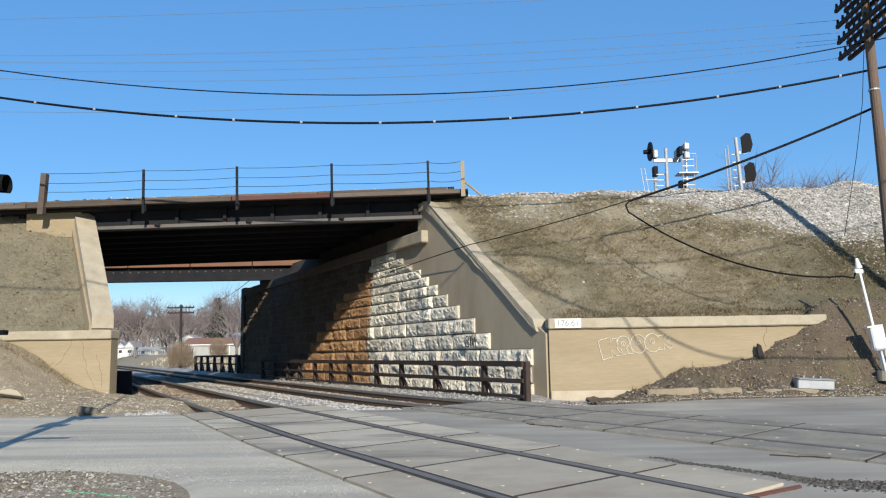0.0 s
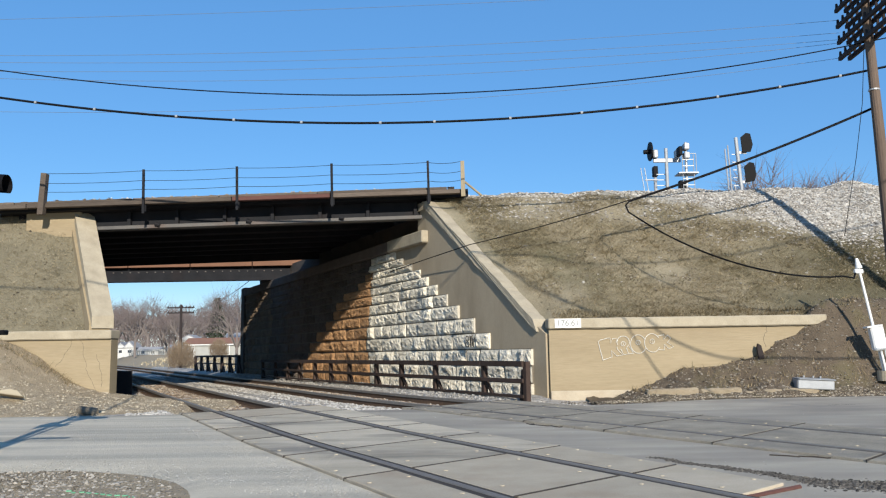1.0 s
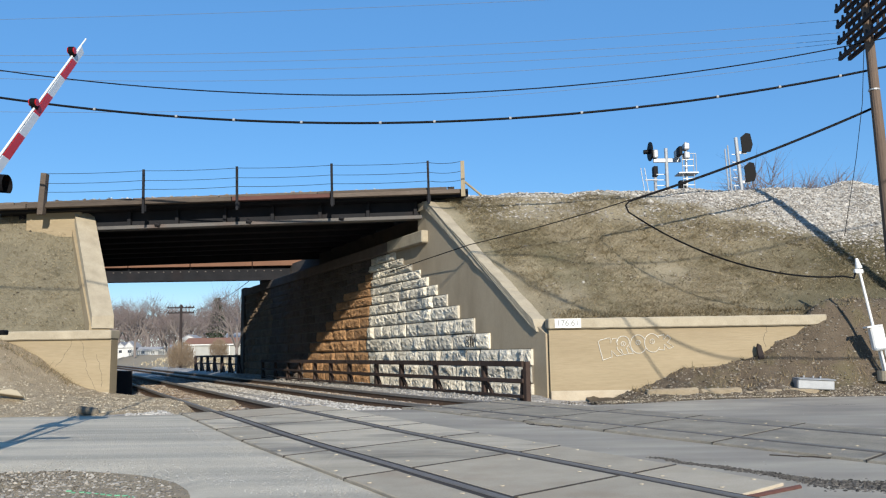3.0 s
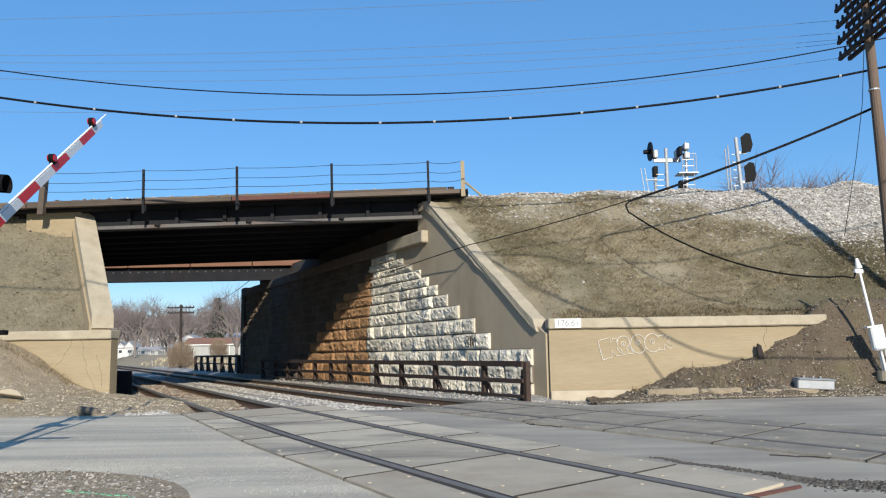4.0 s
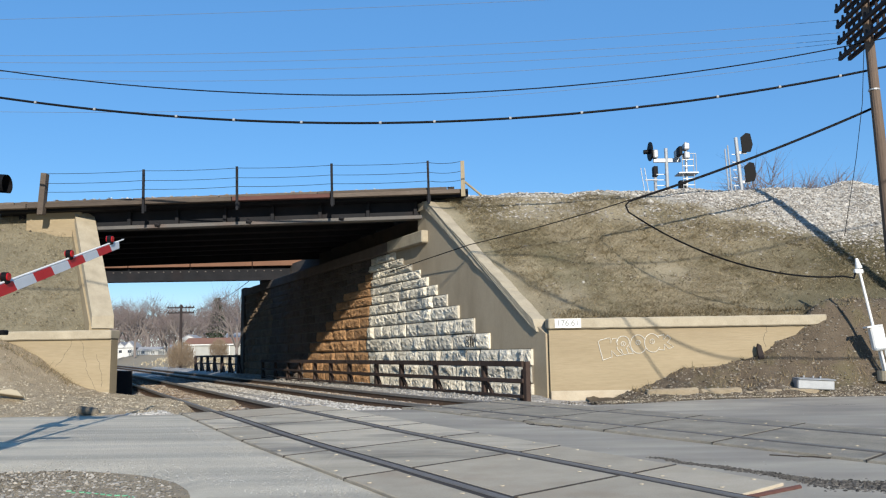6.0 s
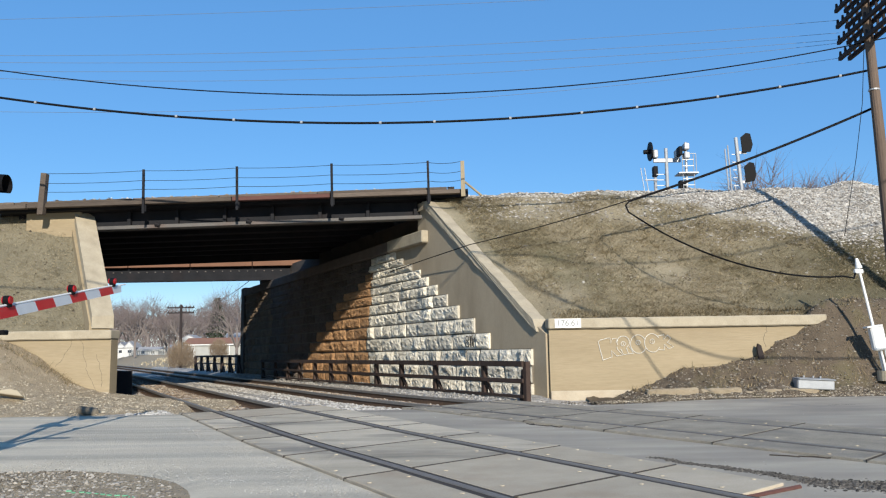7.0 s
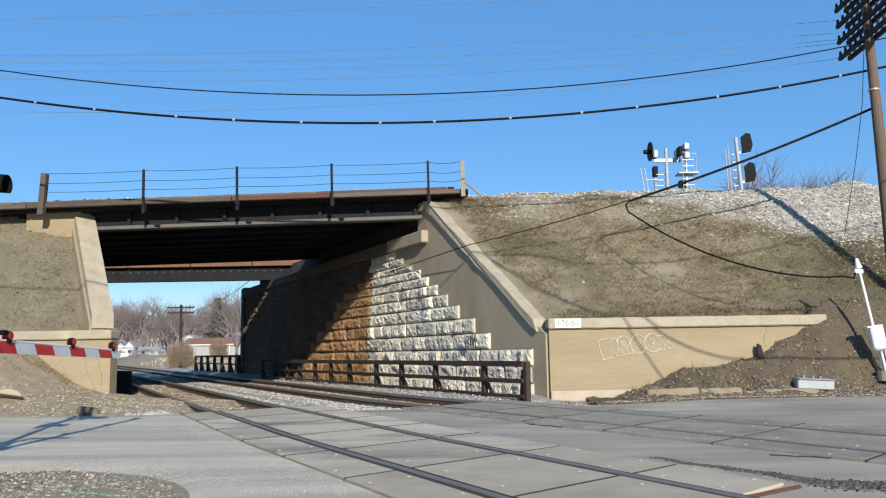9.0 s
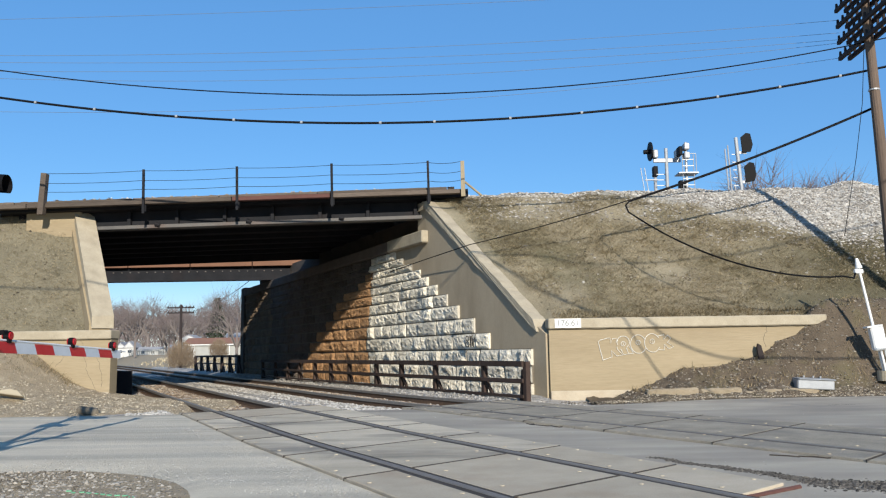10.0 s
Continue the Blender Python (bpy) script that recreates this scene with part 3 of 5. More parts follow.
def bridge():
    br = empty("railway_bridge", Matrix.Translation((-9, 0, 5.6)) @ Matrix.Rotation(-GRADE, 4, "Y") @ Matrix.Translation((9, 0, -5.6)))
    x0, x1 = -13.2, 0.2
    part("girder", box(x0, x1, 24.30, 24.36, 5.06, 5.74), STEEL, br)
    part("bottom_flange", box(x0 + 1.3, x1 - 0.4, 24.12, 24.5, 5.05, 5.16, 0.01), FLANGE, br, "faded grey bottom flange")
    part("top_flange", box(x0, x1, 24.12, 24.5, 5.70, 5.76, 0.01), STEEL, br)
    for k in range(8):
        x = -11.2 + 1.48 * k
        part("stiffener", box(x - 0.05, x + 0.05, 24.16, 24.30, 5.16, 5.70), STEEL, br)
    for k in range(7):
        y = 26.7 + 1.45 * k
        off = -0.511 * (y - 24.3)
        part("inner_girder", box(-13.5 + off, x1 + off, y, y + 0.16, 5.30 if k > 5 else 5.46, 5.66), STEEL, br)
    b = bmesh.new()
    lo = [(x0 - 0.3, 23.75), (x1 + 0.6, 23.75), (x1 - 5.65, 36.3), (x0 - 6.65, 36.3)]
    one = [b.verts.new((x, y, 5.62)) for x, y in lo]
    two = [b.verts.new((x, y, 5.86)) for x, y in lo]
    b.faces.new(one[::-1]), b.faces.new(two)
    for i in range(4):
        b.faces.new((one[i], one[(i + 1) % 4], two[(i + 1) % 4], two[i]))
    part("deck", b, STEEL, br)
    rng = random.Random(3)
    x = -15.5
    while x < 0.55:
        w = min(rng.uniform(2.6, 4.2), 0.6 - x)
        if w < 0.3:
            break
        part("fascia_timber", box(x, x + w - 0.03, 23.42, 23.62, 5.67 + rng.uniform(-0.01, 0.01), 5.80, 0.012), DARKRED if -6.6 < x < -4.0 else TIMBER, br)
        part("edge_timber", box(x - 0.4, x + w - 0.43, 23.50, 23.80, 5.81, 5.885 + rng.uniform(-0.01, 0.015), 0.012), TIMBER, br)
        x += w
    for k in range(30):
        x = -14.9 + 0.52 * k
        part("deck_tie", box(x, x + 0.2, 23.66, 25.2, 5.865, 5.92), TIMBER, br)
    for x, z in ((-8.99, 6.73), (-6.17, 6.72), (-3.31, 6.71), (-0.40, 6.69)):
        p = part("railing_post", box(x - 0.035, x + 0.035, 23.36, 23.42, 5.38, z, 0.006), STEEL, br)
        part("hanger", tube((x + 0.12, 24.08, 5.17), (x + 0.26, 24.08, 5.12), 0.07, 0.05, 8), STEEL, br)
        part("bracket", box(x - 0.06, x + 0.06, 23.42, 23.5, 5.45, 5.64), STEEL, br)
    part("end_post", prism([(-12.14, 5.45), (-11.97, 5.45), (-11.89, 6.70), (-12.05, 6.72)], 23.3, 23.5), TIMBER, br, "leaning dark timber end post")
    part("end_post", prism([(0.57, 5.55), (0.70, 5.55), (0.70, 6.63), (0.59, 6.63)], 23.3, 23.44), PALEWOOD, br, "bleached timber end post")
    part("brace", tube((0.70, 23.4, 6.0), (1.2, 23.5, 5.58), 0.035), PALEWOOD, br)
    xs = [-12.0, -8.99, -6.17, -3.31, -0.40, 0.6]
    for h in (0.28, 0.55, 0.85):
        pts = []
        for i in range(len(xs) - 1):
            a, c = (Vector((x, 23.37, 5.836 + h - 0.006 * (x + 9))) for x in xs[i:i + 2])
            pts += sag(a, c, 0.03, 8)[:-1] if i < 4 else sag(a, c, 0.05, 8)
        line(pts, 0.0075, STEEL, "railing_cable", br)
    tagged(br, "black steel plate-girder railway bridge with timber walkway and cable railing", "railway bridge", kind="structure")
    far = empty("railway_bridge_far")
    part("girder", box(-24, -7.3, 39.5, 39.58, 4.86, 5.5), STEEL, far)
    part("bottom_flange", box(-24, -7.3, 39.35, 39.75, 4.82, 4.9), STEEL, far)
    for k in range(7):
        part("edge_beam", box(-25 + 3.1 * k, -25 + 3.1 * k + 3.04, 39.2, 39.5, 5.52, 5.8, 0.01), RUSTY, far, "rust-brown edge beam")
    part("deck", box(-26, -6.3, 39.5, 45, 5.5, 5.78), STEEL, far)
    for k in range(34):
        part("rivet", tube((-22 + 0.42 * k, 39.44, 5.30), (-22 + 0.42 * k, 39.5, 5.30), 0.035, 0.03, 6), FLANGE, far)
    tagged(far, "second riveted girder bridge behind with rust-brown edge beam", "railway bridge", kind="structure")


# ---- tracks ----
def rail_mesh(centre, side, y0, y1, step, name, mat, profile):
    b = bmesh.new()
    prev = None
    n = max(2, int((y1 - y0) / step))
    for k in range(n + 1):
        y = y0 + (y1 - y0) * k / n
        d = Vector((centre(y + 0.05) - centre(y - 0.05), 0.1, 0)).normalized()
        nrm = Vector((d.y, -d.x, 0))
        c = Vector((centre(y), y, 0)) + nrm * side
        ring = [b.verts.new(c + nrm * u + Vector((0, 0, v))) for u, v in profile]
        if prev:
            for i in range(len(profile)):
                j = (i + 1) % len(profile)
                b.faces.new((prev[i], prev[j], ring[j], ring[i]))
        prev = ring
    bmesh.ops.recalc_face_normals(b, faces=b.faces)
    return b


HEAD = [(-0.036, -0.03), (-0.036, 0.025), (-0.028, 0.034), (0.028, 0.034), (0.036, 0.025), (0.036, -0.03)]
WEB = [(-0.036, -0.03), (0.036, -0.03), (0.012, -0.05), (0.012, -0.14), (0.07, -0.165), (0.07, -0.178), (-0.07, -0.178), (-0.07, -0.165), (-0.012, -0.14), (-0.012, -0.05)]


def bed_height(x, y):
    d1, d2 = abs(x - track_one(y)) * 0.9, abs(x - track_two(y)) * 0.9
    d = min(d1, d2)
    z = (-0.185 if d1 < d2 else -0.15) + 0.06 * smooth(0.85, 1.3, d) - 0.06 * smooth(1.9, 3.2, d)
    z += 0.12 * smooth(1.25, 1.6, d) * (1 - smooth(16.3, 18.2, y))
    lift = 0.20 * smooth(1.4, 2.2, (x - track_two(y)) * 0.9) * smooth(17.4, 18.8, y)
    return min(z, -0.035) + lift + rough(x, y, 2.5, 0.02)


def tracks():
    for centre, name, y0, near in ((track_one, "railway_track", 16.2, 4.0), (track_two, "railway_track", 17.2, 3.0)):
        t = empty(name)
        for side in (-0.7525, 0.7525):
            r = part("rail", rail_mesh(centre, side, near, 260, 1.5, "rail", RAIL, WEB), RAIL, t)
            part("rail_head", rail_mesh(centre, side, near, 260, 1.5, "rail_head", SHINE, HEAD), SHINE, r)
        tie = put(box(-1.3, 1.3, -0.115, 0.115, -0.36, -0.17, 0.015), "tie")
        tie.materials.append(TIE)
        y, k = y0, 0
        rng = random.Random(8)
        while y < 75:
            a = math.atan2(1.0, (centre(y + 0.1) - centre(y - 0.1)) / 0.2) - math.pi / 2
            part("tie", tie, None, t, m=pose(centre(y), y, rng.uniform(-0.015, 0.01), 0, 0, math.degrees(a) + rng.uniform(-1.5, 1.5)))
            y += 0.5
        tagged(t, "railway track of brown steel rails on timber ties", "railway track", group="two railway tracks", kind="structure")
    # the bed between and beside the tracks
    b = bmesh.new()
    rows = []
    for j in range(150):
        y = 15.9 + 64 * (j / 149) ** 1.5
        rows.append([b.verts.new((x, y, bed_height(x, y))) for x in [track_one(y) - 4.2 + (track_two(y) - track_one(y) + 8.0) * i / 60 for i in range(61)]])
    for j in range(149):
        for i in range(60):
            b.faces.new((rows[j][i], rows[j][i + 1], rows[j + 1][i + 1], rows[j + 1][i])).smooth = True
    tagged(part("ballast_bed", b, BALLAST), "grey crushed-stone ballast bed under the tracks", "ballast", kind="structure")


def crossing():
    """Concrete panels between and beside the rails, with recessed joints."""
    rng = random.Random(4)
    for centre, far, count, mats in ((track_one, 16.35, 7, PANEL), (track_two, 17.0, 9, PATCH)):
        g = empty("level_crossing_panels")
        bolts, seals = [], []
        for u0, u1 in ((-0.645, 0.645), (-1.42, -0.86), (0.86, 1.52 if centre is track_one else 1.42)):
            y = far
            for k in range(count):
                ln = 1.83 * 0.885 * (0.69 if centre is track_one and u0 > 0 and k == count - 1 else 1.0)
                ya, yb = y - ln + 0.02, y - 0.02
                b = bmesh.new()
                def at(yy, u, z):
                    d = Vector((centre(yy + 0.05) - centre(yy - 0.05), 0.1, 0)).normalized()
                    return Vector((centre(yy), yy, 0)) + Vector((d.y, -d.x, 0)) * u + d * 0.0 + Vector((0, 0, z))
                h = 0.026 + rng.uniform(-0.002, 0.005)
                # joints run square to the rails
                def corner(yy, u, z):
                    return at(yy + u * 0.25, u, z)
                for z, ins in ((-0.2, 0), (h - 0.005, 0), (h, 0.006)):
                    for yy, u in ((ya + ins, u0 + ins), (ya + ins, u1 - ins), (yb - ins, u1 - ins), (yb - ins, u0 + ins)):
                        b.verts.new(corner(yy, u, z))
                b.verts.ensure_lookup_table()
                v = b.verts
                for lo in (0, 4):
                    for i in range(4):
                        j = (i + 1) % 4
                        b.faces.new((v[lo + i], v[lo + j], v[lo + 4 + j], v[lo + 4 + i]))
                b.faces.new((v[8], v[9], v[10], v[11]))
                near = centre is track_one and k >= 5
                p, q = corner(y, u0 - 0.02, h + 0.003), corner(y, u1 + 0.02, h + 0.003)
                w = Vector((0.0, 0.012, 0))
                seals.append((p - w, q - w, q + w, p + w))
                for du in (0.12, 0.88):
                    for dy in (0.22, 0.78):
                        q = corner(ya + (yb - ya) * dy, u0 + (u1 - u0) * du, h + 0.002)
                        bolts.append((q.x, q.y, q.z))
                part("panel", b, PALEPANEL if near or (centre is track_one and k == 0) else mats, g)
                y -= ln
        for side in (-0.7525, 0.7525):
            part("flangeway", rail_mesh(centre, side, far - count * 1.62, far, 0.8, "flangeway", RUBBER, [(-0.107, 0.022), (0.107, 0.022), (0.107, -0.1), (-0.107, -0.1)]), RUBBER, g)
        part("joint_bed", rail_mesh(centre, 0.0, far - count * 1.62, far, 0.8, "joint_bed", PATCH, [(-1.436, 0.016), (0.86, 0.016), (0.86, -0.1), (-1.436, -0.1)]), PATCH, g)
        bb = bmesh.new()
        for q in bolts:
            tube(q, (q[0], q[1], q[2] + 0.006), 0.022, 0.02, 7, bb)
        ss = bmesh.new()
        for quad in seals:
            top = [ss.verts.new(v) for v in quad]
            low = [ss.verts.new(v - Vector((0, 0, 0.03))) for v in quad]
            ss.faces.new(top)
            for i in range(4):
                ss.faces.new((top[i], low[i], low[(i + 1) % 4], top[(i + 1) % 4]))
        part("joint_seals", ss, RUBBER, g, "black tar in the panel joints")
        part("bolt_heads", bb, PALEPANEL, g)["kind"] = "stuff"
        tagged(g, "grey concrete crossing panels laid between the rails", "crossing panels", group="two railway tracks", kind="structure")


def track_fence():
    """Low timber fence along the foot of the abutment."""
    f = empty("timber_fence", AB)
    s = [-0.6, 1.3, 4.0, 6.3, 8.3, 10.8, 12.8, 14.7, 16.8, 18.6, 20.6, 22.9]
    for x0, x1 in zip(s, s[1:]):
        part("top_rail", box(x0 + 0.01, x1 - 0.01, 0.62, 0.68, 0.76, 0.89, 0.008), FENCE, f)
        part("middle_rail", box(x0 + 0.01, x1 - 0.01, 0.63, 0.67, 0.40, 0.49, 0.006), FENCE, f)
        part("bottom_rail", box(x0 + 0.01, x1 - 0.01, 0.63, 0.67, 0.06, 0.13, 0.006), FENCE, f)
    for k, x in enumerate(s):
        part("post", box(x - 0.075, x + 0.075, 0.50, 0.62, -0.3, 0.88, 0.01), FENCE, f)
        part("strut", prism([(x + 0.04, 0.62), (x + 0.13, 0.62), (x + 0.13 - 0.62, -0.1), (x - 0.60, -0.1)] if k else [(x + 0.1, 0.7), (x + 0.18, 0.7), (x + 0.3, -0.2), (x + 0.22, -0.2)], 0.53, 0.59), FENCE, f)
    tagged(f, "dark brown timber fence with slanting struts", "fence")
    g = empty("timber_fence", AB @ pose(29.9, 0.15, 0.18))
    part("top_rail", box(-0.1, 13.9, -0.03, 0.03, 0.82, 0.95), FENCE, g)
    part("middle_rail", box(0.0, 13.9, -0.02, 0.02, 0.38, 0.46), FENCE, g)
    for k in range(7):
        x = k * 2.3
        part("post", box(x, x + 0.20, -0.08, 0.08, -0.5, 0.94), FENCE, g)
        part("strut", prism([(x + 0.05, 0.66), (x + 0.28, 0.66), (x - 0.75, -0.2), (x - 0.98, -0.2)], -0.05, 0.05), FENCE, g)
    tagged(g, "dark brown timber fence beyond the abutment", "fence")


# ---- crossing gate ----
GATE = Matrix.Translation((-4.75, 6.64, 1.298)) @ Matrix.Rotation(radians(1.51), 4, "Z")


def gate():
    """The mast stands still; the arm turns about the x axis through its pivot."""
    g = empty("crossing_signal", pose(-4.98, 7.3, 0))
    part("mast", tube((0, 0, -0.2), (0, 0, 4.1), 0.055, n=14), ALU, g)
    part("base", box(-0.25, 0.25, -0.25, 0.25, -0.3, 0.12, 0.03), ALU, g)
    part("mechanism", box(-0.2, 0.16, -0.88, -0.10, 0.95, 1.60, 0.03), ALU, g, "grey gate mechanism housing")
    part("crossarm", box(-0.03, 0.03, -0.80, 0.80, 2.90, 2.98), ALU, g)
    part("cable_bracket", box(0.0, 0.52, 0.74, 0.84, 1.36, 1.41, 0.01), BLACK, g)
    part("bracket_stay", box(-0.03, 0.03, 0.0, 0.78, 1.365, 1.405), BLACK, g)
    for y in (-0.78, 0.78):
        part("disc", tube((0.06, y, 2.94), (0.08, y, 2.94), 0.25, n=24), BLACK, g)
        hood = bmesh.new()
        for k in range(15):
            a = radians(-50 + 280 * k / 14)
            for xx in (0.08, 0.45):
                r = 0.105
                hood.verts.new((xx, y + r * math.cos(a), 2.95 + r * math.sin(a) - 0.03 * (xx > 0.2)))
        hood.verts.ensure_lookup_table()
        for k in range(14):
            hood.faces.new([hood.verts[i] for i in (2 * k, 2 * k + 1, 2 * k + 3, 2 * k + 2)])
        part("hood", hood, BLACK, g)
        part("lens", tube((0.08, y, 2.95), (0.10, y, 2.95), 0.10, n=16), REDLENS, g)
    for sgn in (-1, 1):
        bm = box(-0.02, 0.02, -0.61, 0.61, -0.11, 0.11)
        bmesh.ops.transform(bm, matrix=Matrix.Translation((0.09, 0, 3.55)) @ Matrix.Rotation(radians(45 * sgn), 4, "X"), verts=bm.verts)
        part("crossbuck_blade", bm, PAINT, g)
    tagged(g, "grey crossing signal mast with flasher hoods and crossbuck", "crossing signal")
    arm = empty("gate_arm", GATE)
    tip = 5.36
    stripe = 0.46
    y, k = tip, 0
    while y > 0.5:
        lo = max(0.45, y - (stripe if k else 0.33))
        h0, h1 = 0.052 + 0.014 * (1 - lo / tip), 0.052 + 0.014 * (1 - y / tip)
        s0, s1 = (0.04 if lo > 0.5 else 0), (0.04 if k else 0)
        b = prism([(lo + s0, -h0), (y + s1, -h1), (y - s1, h1), (lo - s0, h0)], -0.016, 0.016, "X")
        part("stripe", b, WHITETAPE if k % 2 == 0 else REDTAPE, arm)
        y = lo
        k += 1
    part("bracket", box(-0.05, 0.05, -0.35, 0.6, -0.1, 0.1, 0.01), ALU, arm)
    part("counterweight", box(-0.08, 0.08, -0.95, -0.35, -0.16, 0.16, 0.02), ALU, arm)
    part("conduit", tube((0, 0.5, 0.082), (0, tip - 0.25, 0.068), 0.013), PAINT, arm, "white lamp cable")
    part("tip_rod", tube((0, tip - 0.3, 0.058), (0, tip + 0.22, 0.050), 0.010), PAINT, arm)
    for r in (2.106, 3.707, 5.065):
        lamp = part("lamp", box(-0.035, 0.035, r - 0.04, r + 0.04, 0.05, 0.10, 0.008), BLACK, arm, "small red gate lamp")
        part("lens", tube((-0.045, r, 0.13), (0.045, r, 0.13), 0.044, n=14), REDLENS, lamp)
        part("rim", tube((-0.03, r, 0.13), (0.03, r, 0.13), 0.052, n=14), BLACK, lamp)
    tagged(arm, "red and white striped crossing gate arm with red lamps", "gate arm")
    return arm


# ---- pole, cables ----
def utility_pole():
    p = empty("utility_pole", pose(11.08, 19.6, -0.14))
    part("pole", tube((0.15, 0, 1.5), (-0.05, 0, 13.4), 0.165, 0.085, 14), POLEWOOD, p)
    way = Vector((-0.06, -1, 0)).normalized()
    for k in range(8):
        z = 9.12 + 0.46 * k
        for shift in (-0.13, 0.13):
            c = Vector((0.02 + shift, 0, z))
            bm = box(-1.45, 1.45, -0.045, 0.045, -0.055, 0.055, 0.008)
            bmesh.ops.transform(bm, matrix=Matrix.Translation(c) @ Matrix.Rotation(math.atan2(way.y, way.x), 4, "Z"), verts=bm.verts)
            a = part("crossarm", bm, ARMWOOD, p)
            for j in range(10):
                q = c + way * (-1.38 + 0.306 * j)
                part("insulator", tube(q + Vector((0, 0, 0.05)), q + Vector((0, 0, 0.19)), 0.042, 0.03, 6), ARMWOOD, a)
    part("band", tube((0.03, 0, 7.72), (0.03, 0, 7.76), 0.14, n=14), ALU, p)
    line([(-0.12, 0.0, 9.0), (-0.30, 0.0, 7.4), (-0.52, 0.1, 6.0), (-0.62, 0.8, 4.1)], 0.008, CABLE, "ground_wire", p)
    tagged(p, "brown wooden utility pole with stacked dark crossarms", "utility pole")


def parabola(x0, z0, x1, z1, x2, z2, x):
    return z0 * (x - x1) * (x - x2) / ((x0 - x1) * (x0 - x2)) + z1 * (x - x0) * (x - x2) / ((x1 - x0) * (x1 - x2)) + z2 * (x - x0) * (x - x1) / ((x2 - x0) * (x2 - x1))


def cables():
    xs = [-26 + 54 * k / 70 for k in range(71)]
    heavy = [(x, 19.75, parabola(-11.36, 7.81, -1.31, 6.98, 11.19, 8.20, x)) for x in xs]
    c = empty("overhead_cable")
    line(heavy, 0.031, CABLE, "sheath", c)
    for k in range(19):
        x = -17.5 + 1.75 * k + 0.2 * math.sin(k * 2.3)
        z = parabola(-11.36, 7.81, -1.31, 6.98, 11.19, 8.20, x)
        part("clip", tube((x - 0.03, 19.75, z + 0.005), (x + 0.03, 19.75, z + 0.005), 0.040, n=8), ALU, c)
    tagged(c, "thick black overhead cable with pale lashing clips", "overhead cable", group="overhead cables")
    c = line([(x, 19.7, parabola(-11.4, 8.53, -1.45, 7.71, 11.25, 8.96, x)) for x in xs], 0.016, CABLE, "overhead_cable")
    tagged(c, "thin black overhead cable", "overhead cable", group="overhead cables")
    c = empty("service_cable")
    run = []
    for k in range(31):
        x = 11.21 - 10.51 * k / 30
        run.append(Vector((x, 19.9 + ((11.21 - x) / 10.51) ** 1.3, parabola(11.21, 7.24, 4.77, 4.95, 0.70, 3.94, x))))
    line(run + [Vector((-0.6, 23.6, 3.86)), Vector((-1.87, 26.4, 3.78))], 0.014, CABLE, "messenger", c)
    line([p - Vector((0, 0, 0.03)) for p in run[:19]], 0.027, CABLE, "sheath", c)
    a, e = run[18] - Vector((0, 0, 0.03)), Vector((9.14, 17.48, 2.72))
    drop = [a, a + Vector((-0.10, 0.0, -0.10)), a + Vector((-0.06, -0.1, -0.30))]
    for k in range(1, 20):
        u = k / 20
        q = drop[2].lerp(e, u)
        q.z -= 2.15 * u * (1 - u) ** 0.75 * (1 - 0.28 * u)
        drop.append(Vector(EYE).lerp(q, 1 - 0.18 * u * (1 - u)))
    drop += [e + Vector((-0.05, 0, -0.12)), e]
    line(drop, 0.022, CABLE, "drop", c)
    tagged(c, "black service cable sagging from the pole to a white mast", "overhead cable", group="overhead cables")
    # line wires to the ends of the crossarms: height at the left, in the middle and at the pole
    for k, (l, m, r) in enumerate(((9.58, 9.62, 10.23), (9.38, 9.33, 9.86), (9.12, 9.09, 9.66), (8.91, 8.78, 9.56), (10.65, 10.85, 11.3), (7.95, 8.02, 9.12))):
        xs = [-32 + 43.3 * q / 50 for q in range(51)]
        w = line([(x, 21.35, parabola(-12.3, l, -1.25, m, 11.2, r, x)) for x in xs], 0.0055, WIRE, "line_wire")
        tagged(w, "thin grey line wire across the sky", "line wire", group="line wires")


def near_cables():
    """Cables over the near side of the crossing, known from their shadows on the bank and the wall."""
    def soft(points, n=10):
        out = []
        p = [Vector(q) for q in points]
        p = [2 * p[0] - p[1]] + p + [2 * p[-1] - p[-2]]
        for i in range(1, len(p) - 2):
            for k in range(n):
                t = k / n
                out.append(0.5 * (2 * p[i] + (p[i + 1] - p[i - 1]) * t + (2 * p[i - 1] - 5 * p[i] + 4 * p[i + 1] - p[i + 2]) * t * t + (3 * p[i] - p[i - 1] - 3 * p[i + 1] + p[i + 2]) * t ** 3))
        return out + [p[-2]]
    long = soft([(-22, 8.6, 10.3), (-7.1, 8.0, 9.25), (4.7, 7.5, 9.56), (7.9, 7.05, 9.20), (11.9, 7.45, 9.51), (15.6, 8.5, 10.24), (24, 9.0, 11.6)])
    tagged(line(long, 0.024, CABLE, "overhead_cable"), "black overhead cable along the near side of the road", "overhead cable", group="overhead cables")
    drop = soft([(4.7, 7.5, 9.54), (5.95, 7.3, 7.7), (7.49, 7.27, 6.37), (8.18, 7.27, 5.89), (9.07, 7.27, 5.55), (10.10, 7.27, 5.41), (11.65, 7.27, 5.26), (14.0, 7.27, 5.5), (22, 7.3, 7.5)])
    tagged(line(drop, 0.021, CABLE, "overhead_cable"), "slack black cable hanging from the overhead cable", "overhead cable", group="overhead cables")
    guy = [Vector((4.7, 7.5, 9.55)), Vector((6.97, 7.27, 6.38)), Vector((7.88, 7.27, 4.96)), Vector((11.06, 7.25, -0.05))]
    tagged(line(guy, 0.019, CABLE, "guy_wire"), "steep guy wire anchored beside the road", "guy wire")


